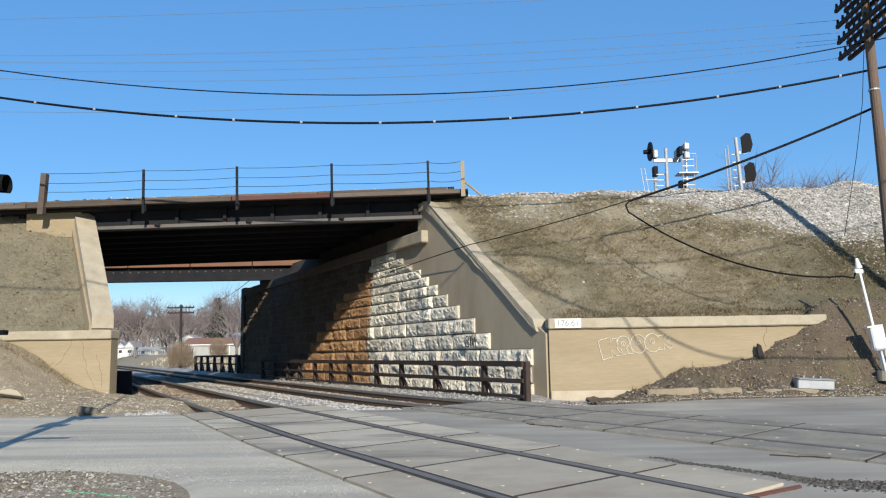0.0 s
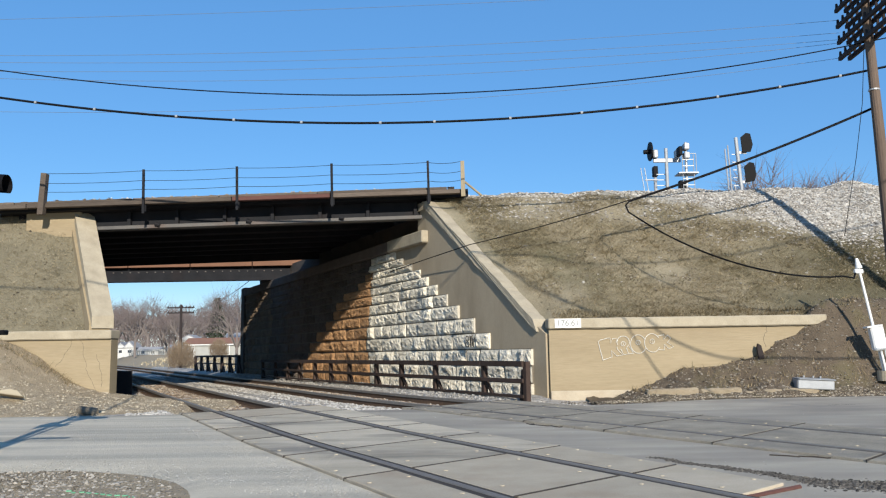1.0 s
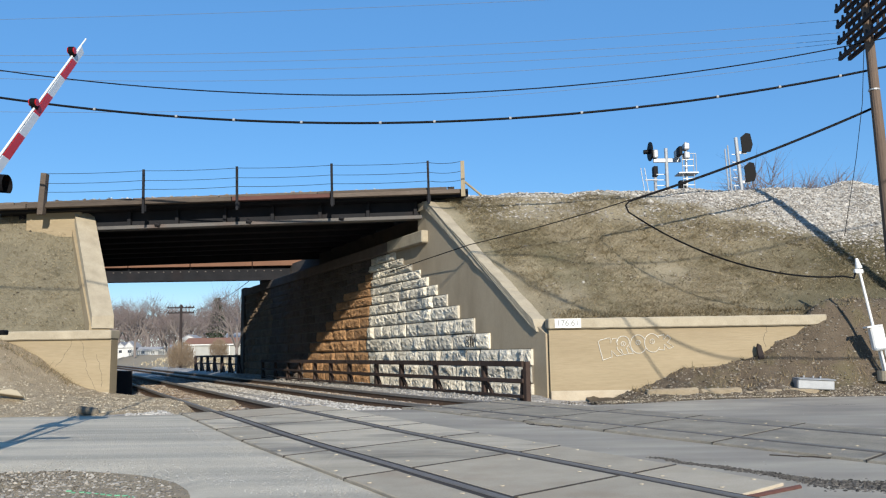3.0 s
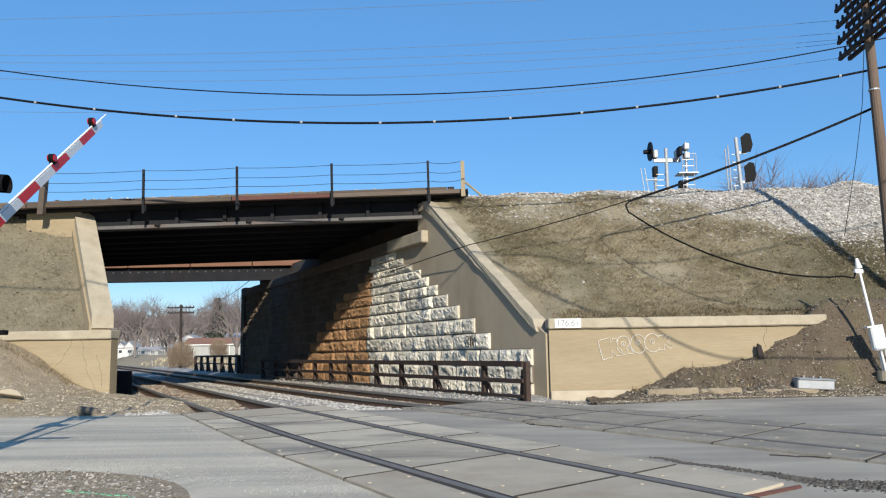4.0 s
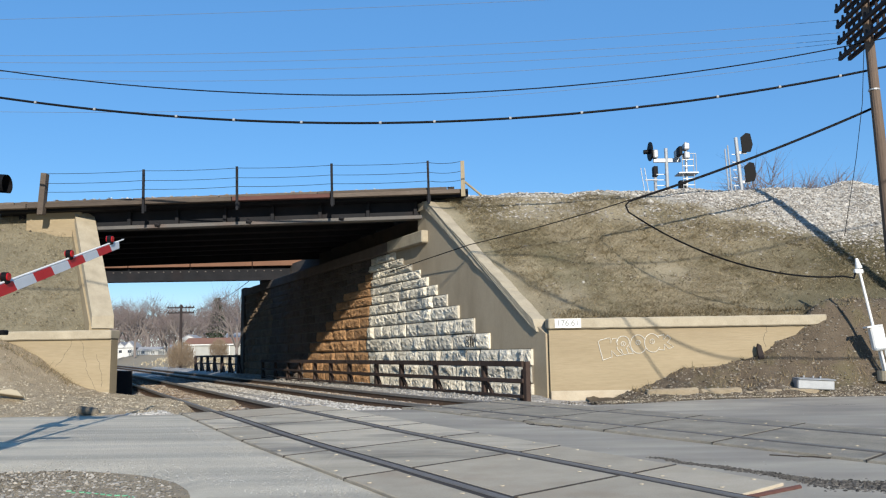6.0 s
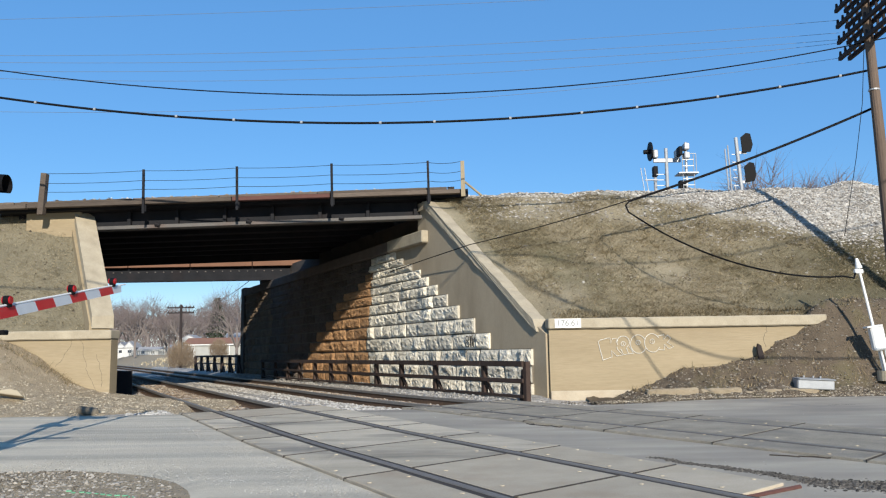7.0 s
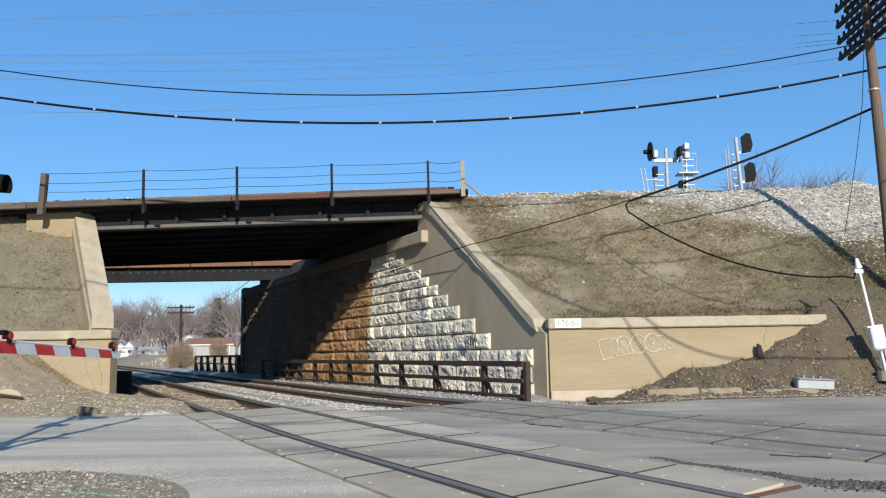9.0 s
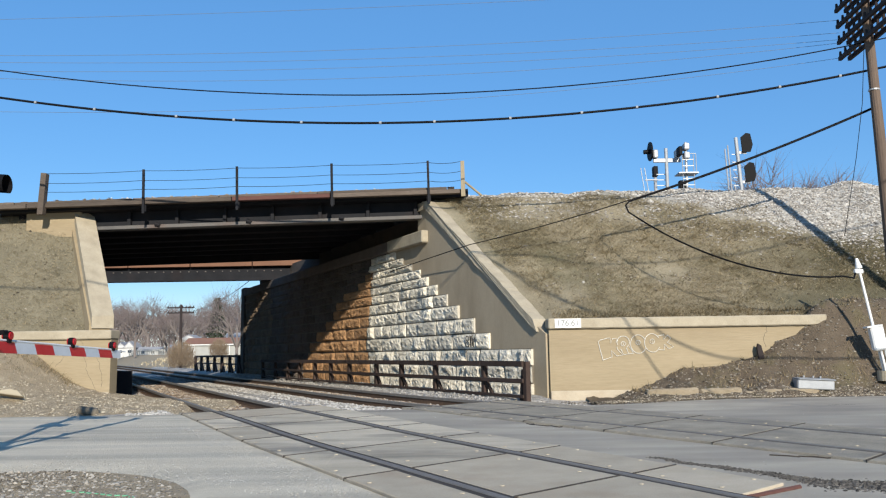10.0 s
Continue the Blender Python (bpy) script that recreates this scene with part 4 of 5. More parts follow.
def service_mast():
    m = empty("service_mast", pose(9.62, 17.5, 0.5))
    part("post", tube((0.0, 0, -0.1), (-0.40, 0, 2.35), 0.030, n=12), PAINT, m)
    part("weatherhead", tube((-0.39, 0, 2.32), (-0.43, 0, 2.54), 0.075, 0.03, 12), PAINT, m)
    part("collar", box(-0.50, -0.31, -0.05, 0.05, 2.20, 2.30, 0.02), PAINT, m)
    b = box(-0.19, 0.10, -0.17, 0.0, 0.52, 1.04, 0.03)
    bmesh.ops.transform(b, matrix=Matrix.Rotation(radians(-8), 4, "Y"), verts=b.verts)
    part("meter_box", b, PAINT, m, "white meter box")
    b = box(-0.26, 0.08, -0.18, 0.01, 1.035, 1.065)
    bmesh.ops.transform(b, matrix=Matrix.Rotation(radians(-8), 4, "Y"), verts=b.verts)
    part("box_lid", b, PAINT, m)
    part("conduit", tube((-0.02, -0.08, 0.0), (-0.11, -0.08, 0.56), 0.026, n=10), PAINT, m)
    part("conduit", tube((0.08, -0.08, 0.0), (-0.02, -0.08, 0.56), 0.020, n=10), PAINT, m)
    part("pad", tube((0.02, -0.05, -0.15), (0.02, -0.05, 0.06), 0.21, n=18), COPING, m, "round concrete footing")
    tagged(m, "leaning white service mast with meter box", "service mast")


def roadside_bits():
    b = empty("ground_box", pose(7.95, 17.55, 0.36, 2, 3, -6))
    part("body", box(-0.34, 0.42, -0.36, 0.36, -0.15, 0.05, 0.02), ALU, b)
    part("lid", box(-0.32, 0.45, -0.38, 0.38, 0.05, 0.075, 0.012), ALU, b, "pale lid")
    for x in (-0.1, 0.1, 0.25):
        part("bolt", tube((x, 0, 0.075), (x, 0, 0.12), 0.02, n=8), ALU, b)
    tagged(b, "pale grey ground-level utility box on bare earth", "utility box")
    rng = random.Random(12)
    x = 4.35
    while x < 7.6:
        w = rng.uniform(0.7, 1.5)
        k = part("kerb_slab", worn(box(-w / 2, w / 2, -0.2, 0.16, -0.15, 0.06, 0.04), 5, 0.035, x), DIRT, m=pose(x + w / 2, 17.40 + rng.uniform(-0.05, 0.05), 0.19 + rng.uniform(-0.05, 0.03), rng.uniform(-6, 3), rng.uniform(-2, 2), rng.uniform(-3, 3)))
        tagged(k, "broken concrete kerb slab half sunk in earth", "kerb", group="broken kerb")
        x += w + 0.04
    s = empty("mile_sign", pose(2.83, 18.165, 1.725, 90, 0, 0))
    part("plate", box(-0.30, 0.30, -0.105, 0.105, -0.012, 0.0, 0.003), PAINT, s, "white plate")
    cu = bpy.data.curves.new("digits", "FONT")
    cu.body, cu.size, cu.align_x, cu.align_y, cu.extrude, cu.offset = "176.61", 0.19, "CENTER", "CENTER", 0.001, 0.0
    cu.materials.append(FADED)
    t = new("digits", cu)
    t.parent, t.location = s, (0, 0, 0.002)
    tagged(s, "white bridge number sign with black digits", "sign")
    stone = prism([(-0.24, -0.05), (0.22, -0.05), (0.10, 0.16), (-0.05, 0.22), (-0.2, 0.1)], -0.14, 0.14)
    bmesh.ops.bevel(stone, geom=stone.edges[:], offset=0.02, segments=1, affect="EDGES")
    worn(stone, 3, 0.03, 5)
    slab = part("concrete_chunk", stone, COPING, m=pose(-9.9, 18.3, 0.30, -15, 10, 20) @ Matrix.Diagonal((1.2, 1, 0.55, 1)))
    tagged(slab, "pale chunk of broken concrete on gravel", "rubble")
    slab = part("concrete_chunk", worn(box(-0.22, 0.20, -0.12, 0.12, -0.05, 0.13, 0.05), 3, 0.035, 2), MORTAR, m=pose(-7.25, 16.35, 0.0, 0, 6, 12))
    tagged(slab, "grey lump of broken kerb at the road edge", "rubble")


def stake():
    s = part("stake", prism([(-0.07, -0.3), (0.07, -0.3), (0.05, 0.12), (-0.02, 0.20), (-0.06, 0.08)], -0.04, 0.04), ARMWOOD, m=pose(7.15, 18.12, 1.06, 0, -8, 0) @ Matrix.Diagonal((0.9, 0.9, 0.7, 1)))
    tagged(s, "short dark broken stake in the earth by the wall", "stake")


def panel_edge():
    """Rusty angle iron where the outer panels stop."""
    y = 5.60
    def at(u):
        yy = y + u * 0.15
        n = Vector((0.9, 0.44, 0))
        return Vector((track_one(yy), yy, 0)) + n * u
    p, q = at(0.84), at(1.54)
    e = part("edge_iron", tube(p + Vector((0, -0.02, 0.012)), q + Vector((0, -0.02, 0.012)), 0.018, n=6), DARKRED)
    tagged(e, "rusty angle iron at the end of the crossing panels", "angle iron")


def stroke(points, r, mat, name, parent):
    return line([(x, -0.004, z) for x, z in points], r, mat, name, parent)


def arc(cx, cz, rx, rz, a0=0, a1=360, n=14):
    return [(cx + rx * math.cos(radians(a0 + (a1 - a0) * k / n)), cz + rz * math.sin(radians(a0 + (a1 - a0) * k / n))) for k in range(n + 1)]


def graffiti():
    """Outlined bubble letters on the wall; small dark tags on the stones."""
    g = empty("graffiti", pose(3.55, 18.262, 0.87, 0, -4, 0) @ Matrix.Diagonal((0.95, 1, 0.92, 1)))
    r = 0.0075
    stroke([(0.07, 0.0), (0.03, 0.25), (0.0, 0.46), (0.06, 0.50), (0.22, 0.53), (0.30, 0.53), (0.29, 0.40), (0.36, 0.51), (0.46, 0.50), (0.42, 0.40), (0.48, 0.46)], r, GRAFFITI, "letter", g)
    stroke([(0.07, 0.0), (0.18, 0.03), (0.30, 0.06), (0.29, 0.22), (0.42, 0.07), (0.56, 0.08), (0.44, 0.24), (0.44, 0.30)], r, GRAFFITI, "letter", g)
    stroke(arc(0.60, 0.40, 0.15, 0.15, 200, -60), r, GRAFFITI, "letter", g)
    stroke([(0.66, 0.26), (0.70, 0.10), (0.58, 0.09), (0.52, 0.24)], r, GRAFFITI, "letter", g)
    stroke([(0.70, 0.10), (0.82, 0.10), (0.74, 0.28)], r, GRAFFITI, "letter", g)
    for cx in (0.96, 1.30):
        stroke(arc(cx, 0.32, 0.19, 0.23, 30, 330), r, GRAFFITI, "letter", g)
    for cx in (0.60, 0.96, 1.30):
        stroke(arc(cx, 0.36, 0.055, 0.055), r * 0.8, GRAFFITI, "letter_eye", g)
        stroke([(cx, 0.33), (cx, 0.39)], r * 0.8, GRAFFITI, "letter_eye", g)
    stroke([(1.46, 0.48), (1.60, 0.50), (1.58, 0.38), (1.68, 0.48), (1.76, 0.40), (1.66, 0.30), (1.80, 0.18), (1.68, 0.14), (1.58, 0.26), (1.57, 0.12), (1.44, 0.14)], r, GRAFFITI, "letter", g)
    tagged(g, "white outlined bubble-letter graffiti on the wall", "graffiti")
    g = empty("graffiti", AB @ pose(2.95, 0.20, 1.22, 0, 0, 180))
    stroke(arc(0.16, 0.24, 0.08, 0.07), 0.014, DARKSPRAY, "tag", g)
    stroke(arc(0.16, 0.09, 0.09, 0.07), 0.014, DARKSPRAY, "tag", g)
    stroke([(0.3, 0.32), (0.34, 0.02), (0.38, 0.3), (0.30, 0.18), (0.46, 0.2), (0.42, 0.05)], 0.014, DARKSPRAY, "tag", g)
    stroke([(0.42, 0.36), (0.50, 0.02), (0.46, 0.20), (0.56, 0.22), (0.60, 0.34)], 0.014, DARKSPRAY, "tag", g)
    tagged(g, "small dark scribbled tag on pale stone", "graffiti")
    g = empty("paint_marking", pose(-2.9, 6.95, 0.0))
    rng = random.Random(2)
    for k in range(10):
        b = box(-0.05, 0.05, -0.015, 0.015, -0.01, 0.0)
        part("dab", b, GREENSPRAY, g, m=pose(-0.38 + 0.075 * k, 0.10 - 0.035 * k + rng.uniform(-0.03, 0.03), -0.022, 0, 0, rng.uniform(-40, 10)) @ Matrix.Diagonal((0.45, 0.6, 1, 1)))
    tagged(g, "broken green survey paint line on gravel", "paint marking")


# ---- signals on the bank ----
def signals():
    s = empty("railway_signal", pose(9.85, 34, 5.8))
    part("mast", tube((0, 0, 0), (0.03, 0, 4.05), 0.075, n=12), ALU, s)
    part("bracket_arm", box(-0.55, 0.65, -0.05, 0.05, 3.42, 3.60, 0.02), ALU, s)
    for x in (-0.46, 0.52):
        part("lamp_housing", box(x - 0.11, x + 0.11, -0.18, 0.18, 3.60, 3.98, 0.05), ALU, s)
    part("background_disc", tube((-0.70, 0.0, 3.92), (-0.64, 0, 3.92), 0.42, n=20), BLACK, s)
    part("hood", tube((-0.95, 0, 3.90), (-0.66, 0, 3.92), 0.10, n=10), BLACK, s)
    part("mast", tube((-0.42, 0.3, 0), (-0.42, 0.3, 3.3), 0.07, n=10), ALU, s)
    part("relay_box", box(-0.52, -0.32, 0.12, 0.42, 2.85, 3.3, 0.02), BLACK, s)
    for k in range(5):
        part("rung", box(-0.4, 0.0, 0.1, 0.14, 1.9 + 0.25 * k, 1.93 + 0.25 * k), ALU, s)
    part("side_rail", tube((-0.95, 0, 2.65), (-0.4, 0, 2.65), 0.03), ALU, s)
    for x in (-0.95, -1.12):
        part("aerial", tube((x + 0.15, 0, 2.0), (x, 0, 3.2), 0.018), ALU, s)
    tagged(s, "galvanised railway signal mast with bracket arm and black disc", "railway signal", group="signals on the embankment")
    s = empty("signal_ladder_mast", pose(10.55, 33.6, 5.8))
    part("mast", tube((0, 0, 0), (0.08, 0, 4.2), 0.06, n=10), ALU, s)
    for z in (3.85, 3.45):
        part("head", box(-0.04, 0.20, -0.2, 0.2, z, z + 0.30, 0.04), ALU, s)
    part("head", box(-0.28, -0.12, -0.2, 0.2, 3.6, 4.0, 0.03), BLACK, s)
    for x in (-0.16, 0.32):
        part("ladder_rail", tube((x, -0.2, 0), (x, -0.2, 3.6), 0.018, n=6), ALU, s)
    for k in range(12):
        part("rung", box(-0.16, 0.32, -0.22, -0.19, 0.3 + 0.28 * k, 0.33 + 0.28 * k), ALU, s)
    part("platform", box(-0.35, 0.5, -0.3, 0.4, 2.78, 2.83), ALU, s)
    part("box", box(-0.3, -0.05, -0.15, 0.15, 1.9, 2.5, 0.02), BLACK, s)
    part("cage_rail", tube((0.5, 0, 2.8), (0.5, 0, 3.7), 0.018), ALU, s)
    part("cage_rail", tube((0.16, 0, 3.7), (0.5, 0, 3.7), 0.018), ALU, s)
    tagged(s, "galvanised ladder mast with stacked signal heads", "railway signal", group="signals on the embankment")
    s = empty("railway_signal", pose(12.4, 32, 5.9))
    part("mast", tube((0.02, 0, 0), (-0.18, 0, 3.85), 0.075, n=12), ALU, s)
    for z in (1.98, 3.22):
        x = 0.30 - 0.06 * (z - 2)
        plate = prism([(x - 0.20, z - 0.02), (x + 0.14, z), (x + 0.24, z + 0.3), (x + 0.16, z + 0.76), (x - 0.02, z + 0.80), (x - 0.24, z + 0.62)], -0.12, -0.06)
        part("backplate", plate, BLACK, s)
        part("arm", box(-0.15, x, -0.03, 0.03, z - 0.06, z + 0.04), ALU, s)
    for x, h in ((-0.62, 3.4), (-0.50, 3.55), (-0.30, 1.9)):
        part("stay", tube((x + 0.12, 0.1, 0), (x, 0.1, h), 0.03, n=8), ALU, s)
    for k in range(9):
        part("rung", box(-0.36, -0.10, 0.05, 0.08, 0.5 + 0.33 * k, 0.53 + 0.33 * k), ALU, s)
    tagged(s, "galvanised signal mast with two black backplated heads", "railway signal", group="signals on the embankment")


# ---- far side: houses, trees ----
def house(x, y, w, d, h, roof, walls, top, ridge_along, label):
    e = empty("house", pose(x, y, 1.25))
    z0 = 0.0
    h, roof = h - 1.0, roof - 1.0
    part("wall", box(-w / 2, w / 2, -d / 2, d / 2, z0 - 0.5, h), walls, e)
    if ridge_along:
        part("roof", prism([(-d / 2 - 0.3, h - 0.05), (d / 2 + 0.3, h - 0.05), (0, roof)], -w / 2 - 0.3, w / 2 + 0.3, "X"), top, e)
    else:
        part("roof", prism([(-w / 2 - 0.3, h - 0.05), (w / 2 + 0.3, h - 0.05), (0, roof)], -d / 2 - 0.3, d / 2 + 0.3, "Y"), top, e)
        part("gable", prism([(-w / 2, h - 0.03), (w / 2, h - 0.03), (0, roof - 0.25)], -d / 2 - 0.34, -d / 2 - 0.31, "Y"), walls, e)
    n = max(1, int(w / 2.2))
    for k in range(n):
        cx = -w / 2 + w * (k + 0.5) / n
        win = part("window", box(cx - 0.45, cx + 0.45, -d / 2 - 0.06, -d / 2 + 0.02, h * 0.35, h * 0.35 + 0.8), PAINT, e)
        part("pane", box(cx - 0.37, cx + 0.37, -d / 2 - 0.075, -d / 2 - 0.06, h * 0.35 + 0.08, h * 0.35 + 0.72), GLASS, win)
    return tagged(e, label, "house", group="houses beyond the bridge")


def branches(rng, b, p, d, length, r, depth, twigs, dense=7):
    q = p + d * length
    if depth > 1:
        tube(p, q, r, r * 0.7, 5, b)
    for k in range(3 if depth > 1 else 0):
        u = Vector((rng.gauss(0, 1), rng.gauss(0, 1), rng.gauss(0.25, 0.8))).normalized()
        nd = (d + u * 0.75).normalized()
        branches(rng, b, p.lerp(q, rng.uniform(0.55, 1.0)), nd, length * rng.uniform(0.6, 0.82), r * 0.6, depth - 1, twigs, dense)
    if depth <= 2:
        for k in range(dense):
            u = Vector((rng.gauss(0, 1), rng.gauss(0, 1), rng.gauss(0.3, 0.8))).normalized()
            s = p.lerp(q, rng.uniform(0.1, 1.0))
            e = s + (d + u * 1.0).normalized() * length * rng.uniform(0.7, 1.6)
            side = Vector((rng.gauss(0, 1), rng.gauss(0, 1), rng.gauss(0, 1))).normalized() * max(0.02, r * 0.35)
            twigs.append((s - side, s + side, e))


def bare_tree(seed, height, name="bare_tree", dense=7):
    rng = random.Random(seed)
    b, twigs = bmesh.new(), []
    trunk = height * 0.28
    tube((0, 0, -0.4), (0, 0, trunk), height * 0.022, height * 0.016, 8, b)
    for k in range(5):
        a = k * 1.256 + rng.uniform(-0.4, 0.4)
        d = Vector((math.cos(a) * 0.6, math.sin(a) * 0.6, 1.0)).normalized()
        branches(rng, b, Vector((0, 0, trunk * rng.uniform(0.7, 1.0))), d, height * 0.27, height * 0.011, 4, twigs, dense)
    e = empty(name)
    part("trunk", b, BARK, e)
    me = bpy.data.meshes.new("crown")
    verts = [v for t in twigs for v in t]
    me.from_pydata(verts, [], [(3 * k, 3 * k + 1, 3 * k + 2) for k in range(len(twigs))])
    part("crown", me, TWIG, e, "thin bare reddish-brown twigs")
    return e


def distance():
    house(-72.4, 180, 2.4, 4, 2.9, 4.2, SIDING, ROOFGREY, False, "small white house with grey gable roof")
    house(-69.6, 178, 2.2, 4, 2.9, 4.3, SIDING, ROOFGREY, False, "small white house with grey gable roof")
    house(-64.8, 176, 4.6, 4, 2.1, 3.0, SIDING, ROOFGREY, True, "long low white house with pale roof")
    house(-57.3, 176, 6.2, 4, 2.6, 3.4, SHED, ROOFGREY, True, "low grey house with pale roof")
    house(-54.5, 172, 4.2, 5, 4.2, 5.4, SIDING, ROOFGREY, False, "white house with gable behind a shed")
    house(-44.0, 172, 5.2, 5, 4.7, 5.7, SIDING, ROOFGREY, True, "white house with low roof behind a shed")
    s = empty("shed", pose(-30.0, 110, 0.0))
    part("wall", box(-5.2, 5.2, -2, 2, 0.6, 2.6), SHED, s)
    part("eaves", box(-5.4, 5.4, -2.3, -2.0, 2.5, 2.68), PAINT, s)
    part("roof", prism([(-2.4, 2.68), (2.4, 2.68), (0, 3.55)], -5.4, 5.4, "X"), ROOFRED, s)
    for k in range(4):
        part("panel_rib", box(-4.0 + 2.4 * k, -3.9 + 2.4 * k, -2.04, -2.0, -0.2, 2.5), PAINT, s)
    tagged(s, "long grey-white shed with brown-red roof", "shed")
    rng = random.Random(21)
    kinds = [bare_tree(40 + k, 12.0) for k in range(4)]
    spots = []
    for k in range(46):
        x, y = -112 + 86 * (k + rng.random()) / 46, rng.uniform(188, 250)
        spots.append((x * y / 200, y, rng.uniform(0.95, 1.6)))
    for k in range(8):
        spots.append((-80 + 5.0 * k + rng.uniform(-2, 2), rng.uniform(150, 172), rng.uniform(0.8, 1.05)))
    for k, (x, y, s) in enumerate(spots):
        m = pose(x, y, 1.4, 0, 0, rng.uniform(0, 360))
        t = kinds[k] if k < 4 else copy_thing(kinds[k % 4], m)
        t.matrix_basis = m @ Matrix.Diagonal((s, s, s, 1))
        tagged(t, "bare early-spring tree with reddish-brown twigs", "tree", group="trees beyond the bridge")
    bushy = [bare_tree(61 + k, 12.0, dense=13) for k in range(2)]
    for k, (x, y, s) in enumerate(((25.6, 60, 1.46), (27.6, 61, 1.38), (29.6, 60, 1.30), (33.4, 60, 1.24), (24.0, 62, 1.26), (26.6, 63, 1.42), (28.6, 62, 1.36))):
        m = pose(x, y, -0.1, 0, 0, 77 * x)
        t = bushy[k] if k < 2 else copy_thing(bushy[k % 2], m)
        t.matrix_basis = m @ Matrix.Diagonal((s, s, s, 1))
        tagged(t, "bare twiggy tree behind the railway bank", "tree", group="trees behind the bank")
    m = pose(-14.6, 56, 0.0, 0, 0, 40)
    t = copy_thing(kinds[1], m)
    t.matrix_basis = m @ Matrix.Diagonal((0.5, 0.5, 0.6, 1))
    tagged(t, "slender bare tree beside the end of the abutment", "tree", group="trees beyond the bridge")
    # woods further back, as one mass of twigs
    rng = random.Random(9)
    verts = []
    for k in range(26000):
        x = rng.uniform(-190, -50)
        top = 15 + 5 * noise.noise(Vector((x * 0.06, 1, 1))) + 4 * noise.noise(Vector((x * 0.25, 1, 1)))
        p = Vector((x, 320 + rng.uniform(-8, 8), 1.0 + top * rng.random() ** 0.8))
        w = Vector((rng.gauss(0, 1), 0, rng.gauss(0, 0.4))).normalized() * 0.14
        verts += [p - w, p + w, p + Vector((rng.gauss(0, 1.0), 0, rng.uniform(0.6, 2.4)))]
    me = bpy.data.meshes.new("far_woods")
    me.from_pydata(verts, [], [(3 * k, 3 * k + 1, 3 * k + 2) for k in range(len(verts) // 3)])
    tagged(part("far_woods", me, TWIG), "hazy bare woods on the horizon", "woods", kind="stuff")
    # one dark conifer
    e = empty("conifer", pose(-57.2, 200, 1.4))
    part("trunk", tube((0, 0, -0.3), (0, 0, 13), 0.25, 0.05, 8), BARK, e)
    leaf = material("dark conifer needles", (0.025, 0.04, 0.022), (0.05, 0.07, 0.04), 0.95, 2, 20, 0.0)
    rng = random.Random(6)
    verts = []
    for k in range(1500):
        z = rng.uniform(2, 14)
        r = (14.6 - z) * 0.26 + 0.2
        a = rng.uniform(0, 6.283)
        c = Vector((r * rng.random() ** 0.5 * math.cos(a), r * rng.random() ** 0.5 * math.sin(a), z))
        for j in range(3):
            verts.append(c + Vector((rng.gauss(0, 0.35), rng.gauss(0, 0.35), rng.gauss(-0.05, 0.2))))
    me = bpy.data.meshes.new("crown")
    me.from_pydata(verts, [], [(3 * k, 3 * k + 1, 3 * k + 2) for k in range(len(verts) // 3)])
    part("crown", me, leaf, e)
    tagged(e, "dark green conifer among bare trees", "tree", group="trees beyond the bridge")
    # tan bush
    rng = random.Random(16)
    verts = []
    for k in range(2600):
        a, u = rng.uniform(0, 6.283), rng.random()
        r = 1.05 * u ** 0.5
        s = Vector((0.2 * math.cos(a), 0.2 * math.sin(a), 0))
        c = Vector((r * math.cos(a), r * math.sin(a), rng.uniform(0.1, 2.25) * (1 - 0.35 * u)))
        d = (c - s).normalized() * rng.uniform(0.3, 0.6) + Vector((rng.gauss(0, 0.12), rng.gauss(0, 0.12), 0.1))
        w = Vector((rng.gauss(0, 1), rng.gauss(0, 1), 0)).normalized() * 0.015
        verts += [c - w, c + w, c + d]
    me = bpy.data.meshes.new("shrub")
    me.from_pydata(verts, [], [(3 * k, 3 * k + 1, 3 * k + 2) for k in range(len(verts) // 3)])
    straw = material("tan dry twigs", (0.17, 0.125, 0.085), (0.27, 0.205, 0.14), 0.95, 2, 20, 0.0)
    tagged(part("shrub", me, straw, m=pose(-23.1, 70, -0.05)), "round tan leafless shrub beside the line", "shrub")
    tagged(copy_thing(bpy.data.objects["shrub"], pose(-28.6, 101, 0.75)), "round tan leafless shrub beside the line", "shrub")
    p = empty("telegraph_pole", pose(-24.9, 75, 0))
    part("pole", tube((0.1, 0, -0.3), (0, 0, 5.95), 0.17, 0.12, 10), ARMWOOD, p)
    for z in (5.66, 5.17):
        a = part("crossarm", box(-1.3, 1.25, -0.06, 0.06, z - 0.06, z + 0.06), ARMWOOD, p)
        for j in range(8):
            part("insulator", tube((-1.2 + 0.34 * j, 0, z + 0.06), (-1.2 + 0.34 * j, 0, z + 0.18), 0.04, n=6), ARMWOOD, a)
    tagged(p, "old telegraph pole with two crossarms", "telegraph pole")
    for k in range(2):
        w = line(sag((-24.0 + 0.3 * k, 75, 5.3), (-13.5, 58, 7.2), 0.5, 12), 0.012, CABLE, "line_wire")
        tagged(w, "line wire from the telegraph pole", "line wire", group="line wires")
    f = empty("picket_fence", pose(-66.5, 168, 1.35))
    for k in range(26):
        part("picket", box(0.35 * k, 0.35 * k + 0.2, -0.03, 0.03, 0.0, 1.3), SHED, f)
    part("fence_rail", box(0, 9.0, 0.03, 0.08, 0.9, 1.0), SHED, f)
    tagged(f, "pale wooden fence before the houses", "fence")


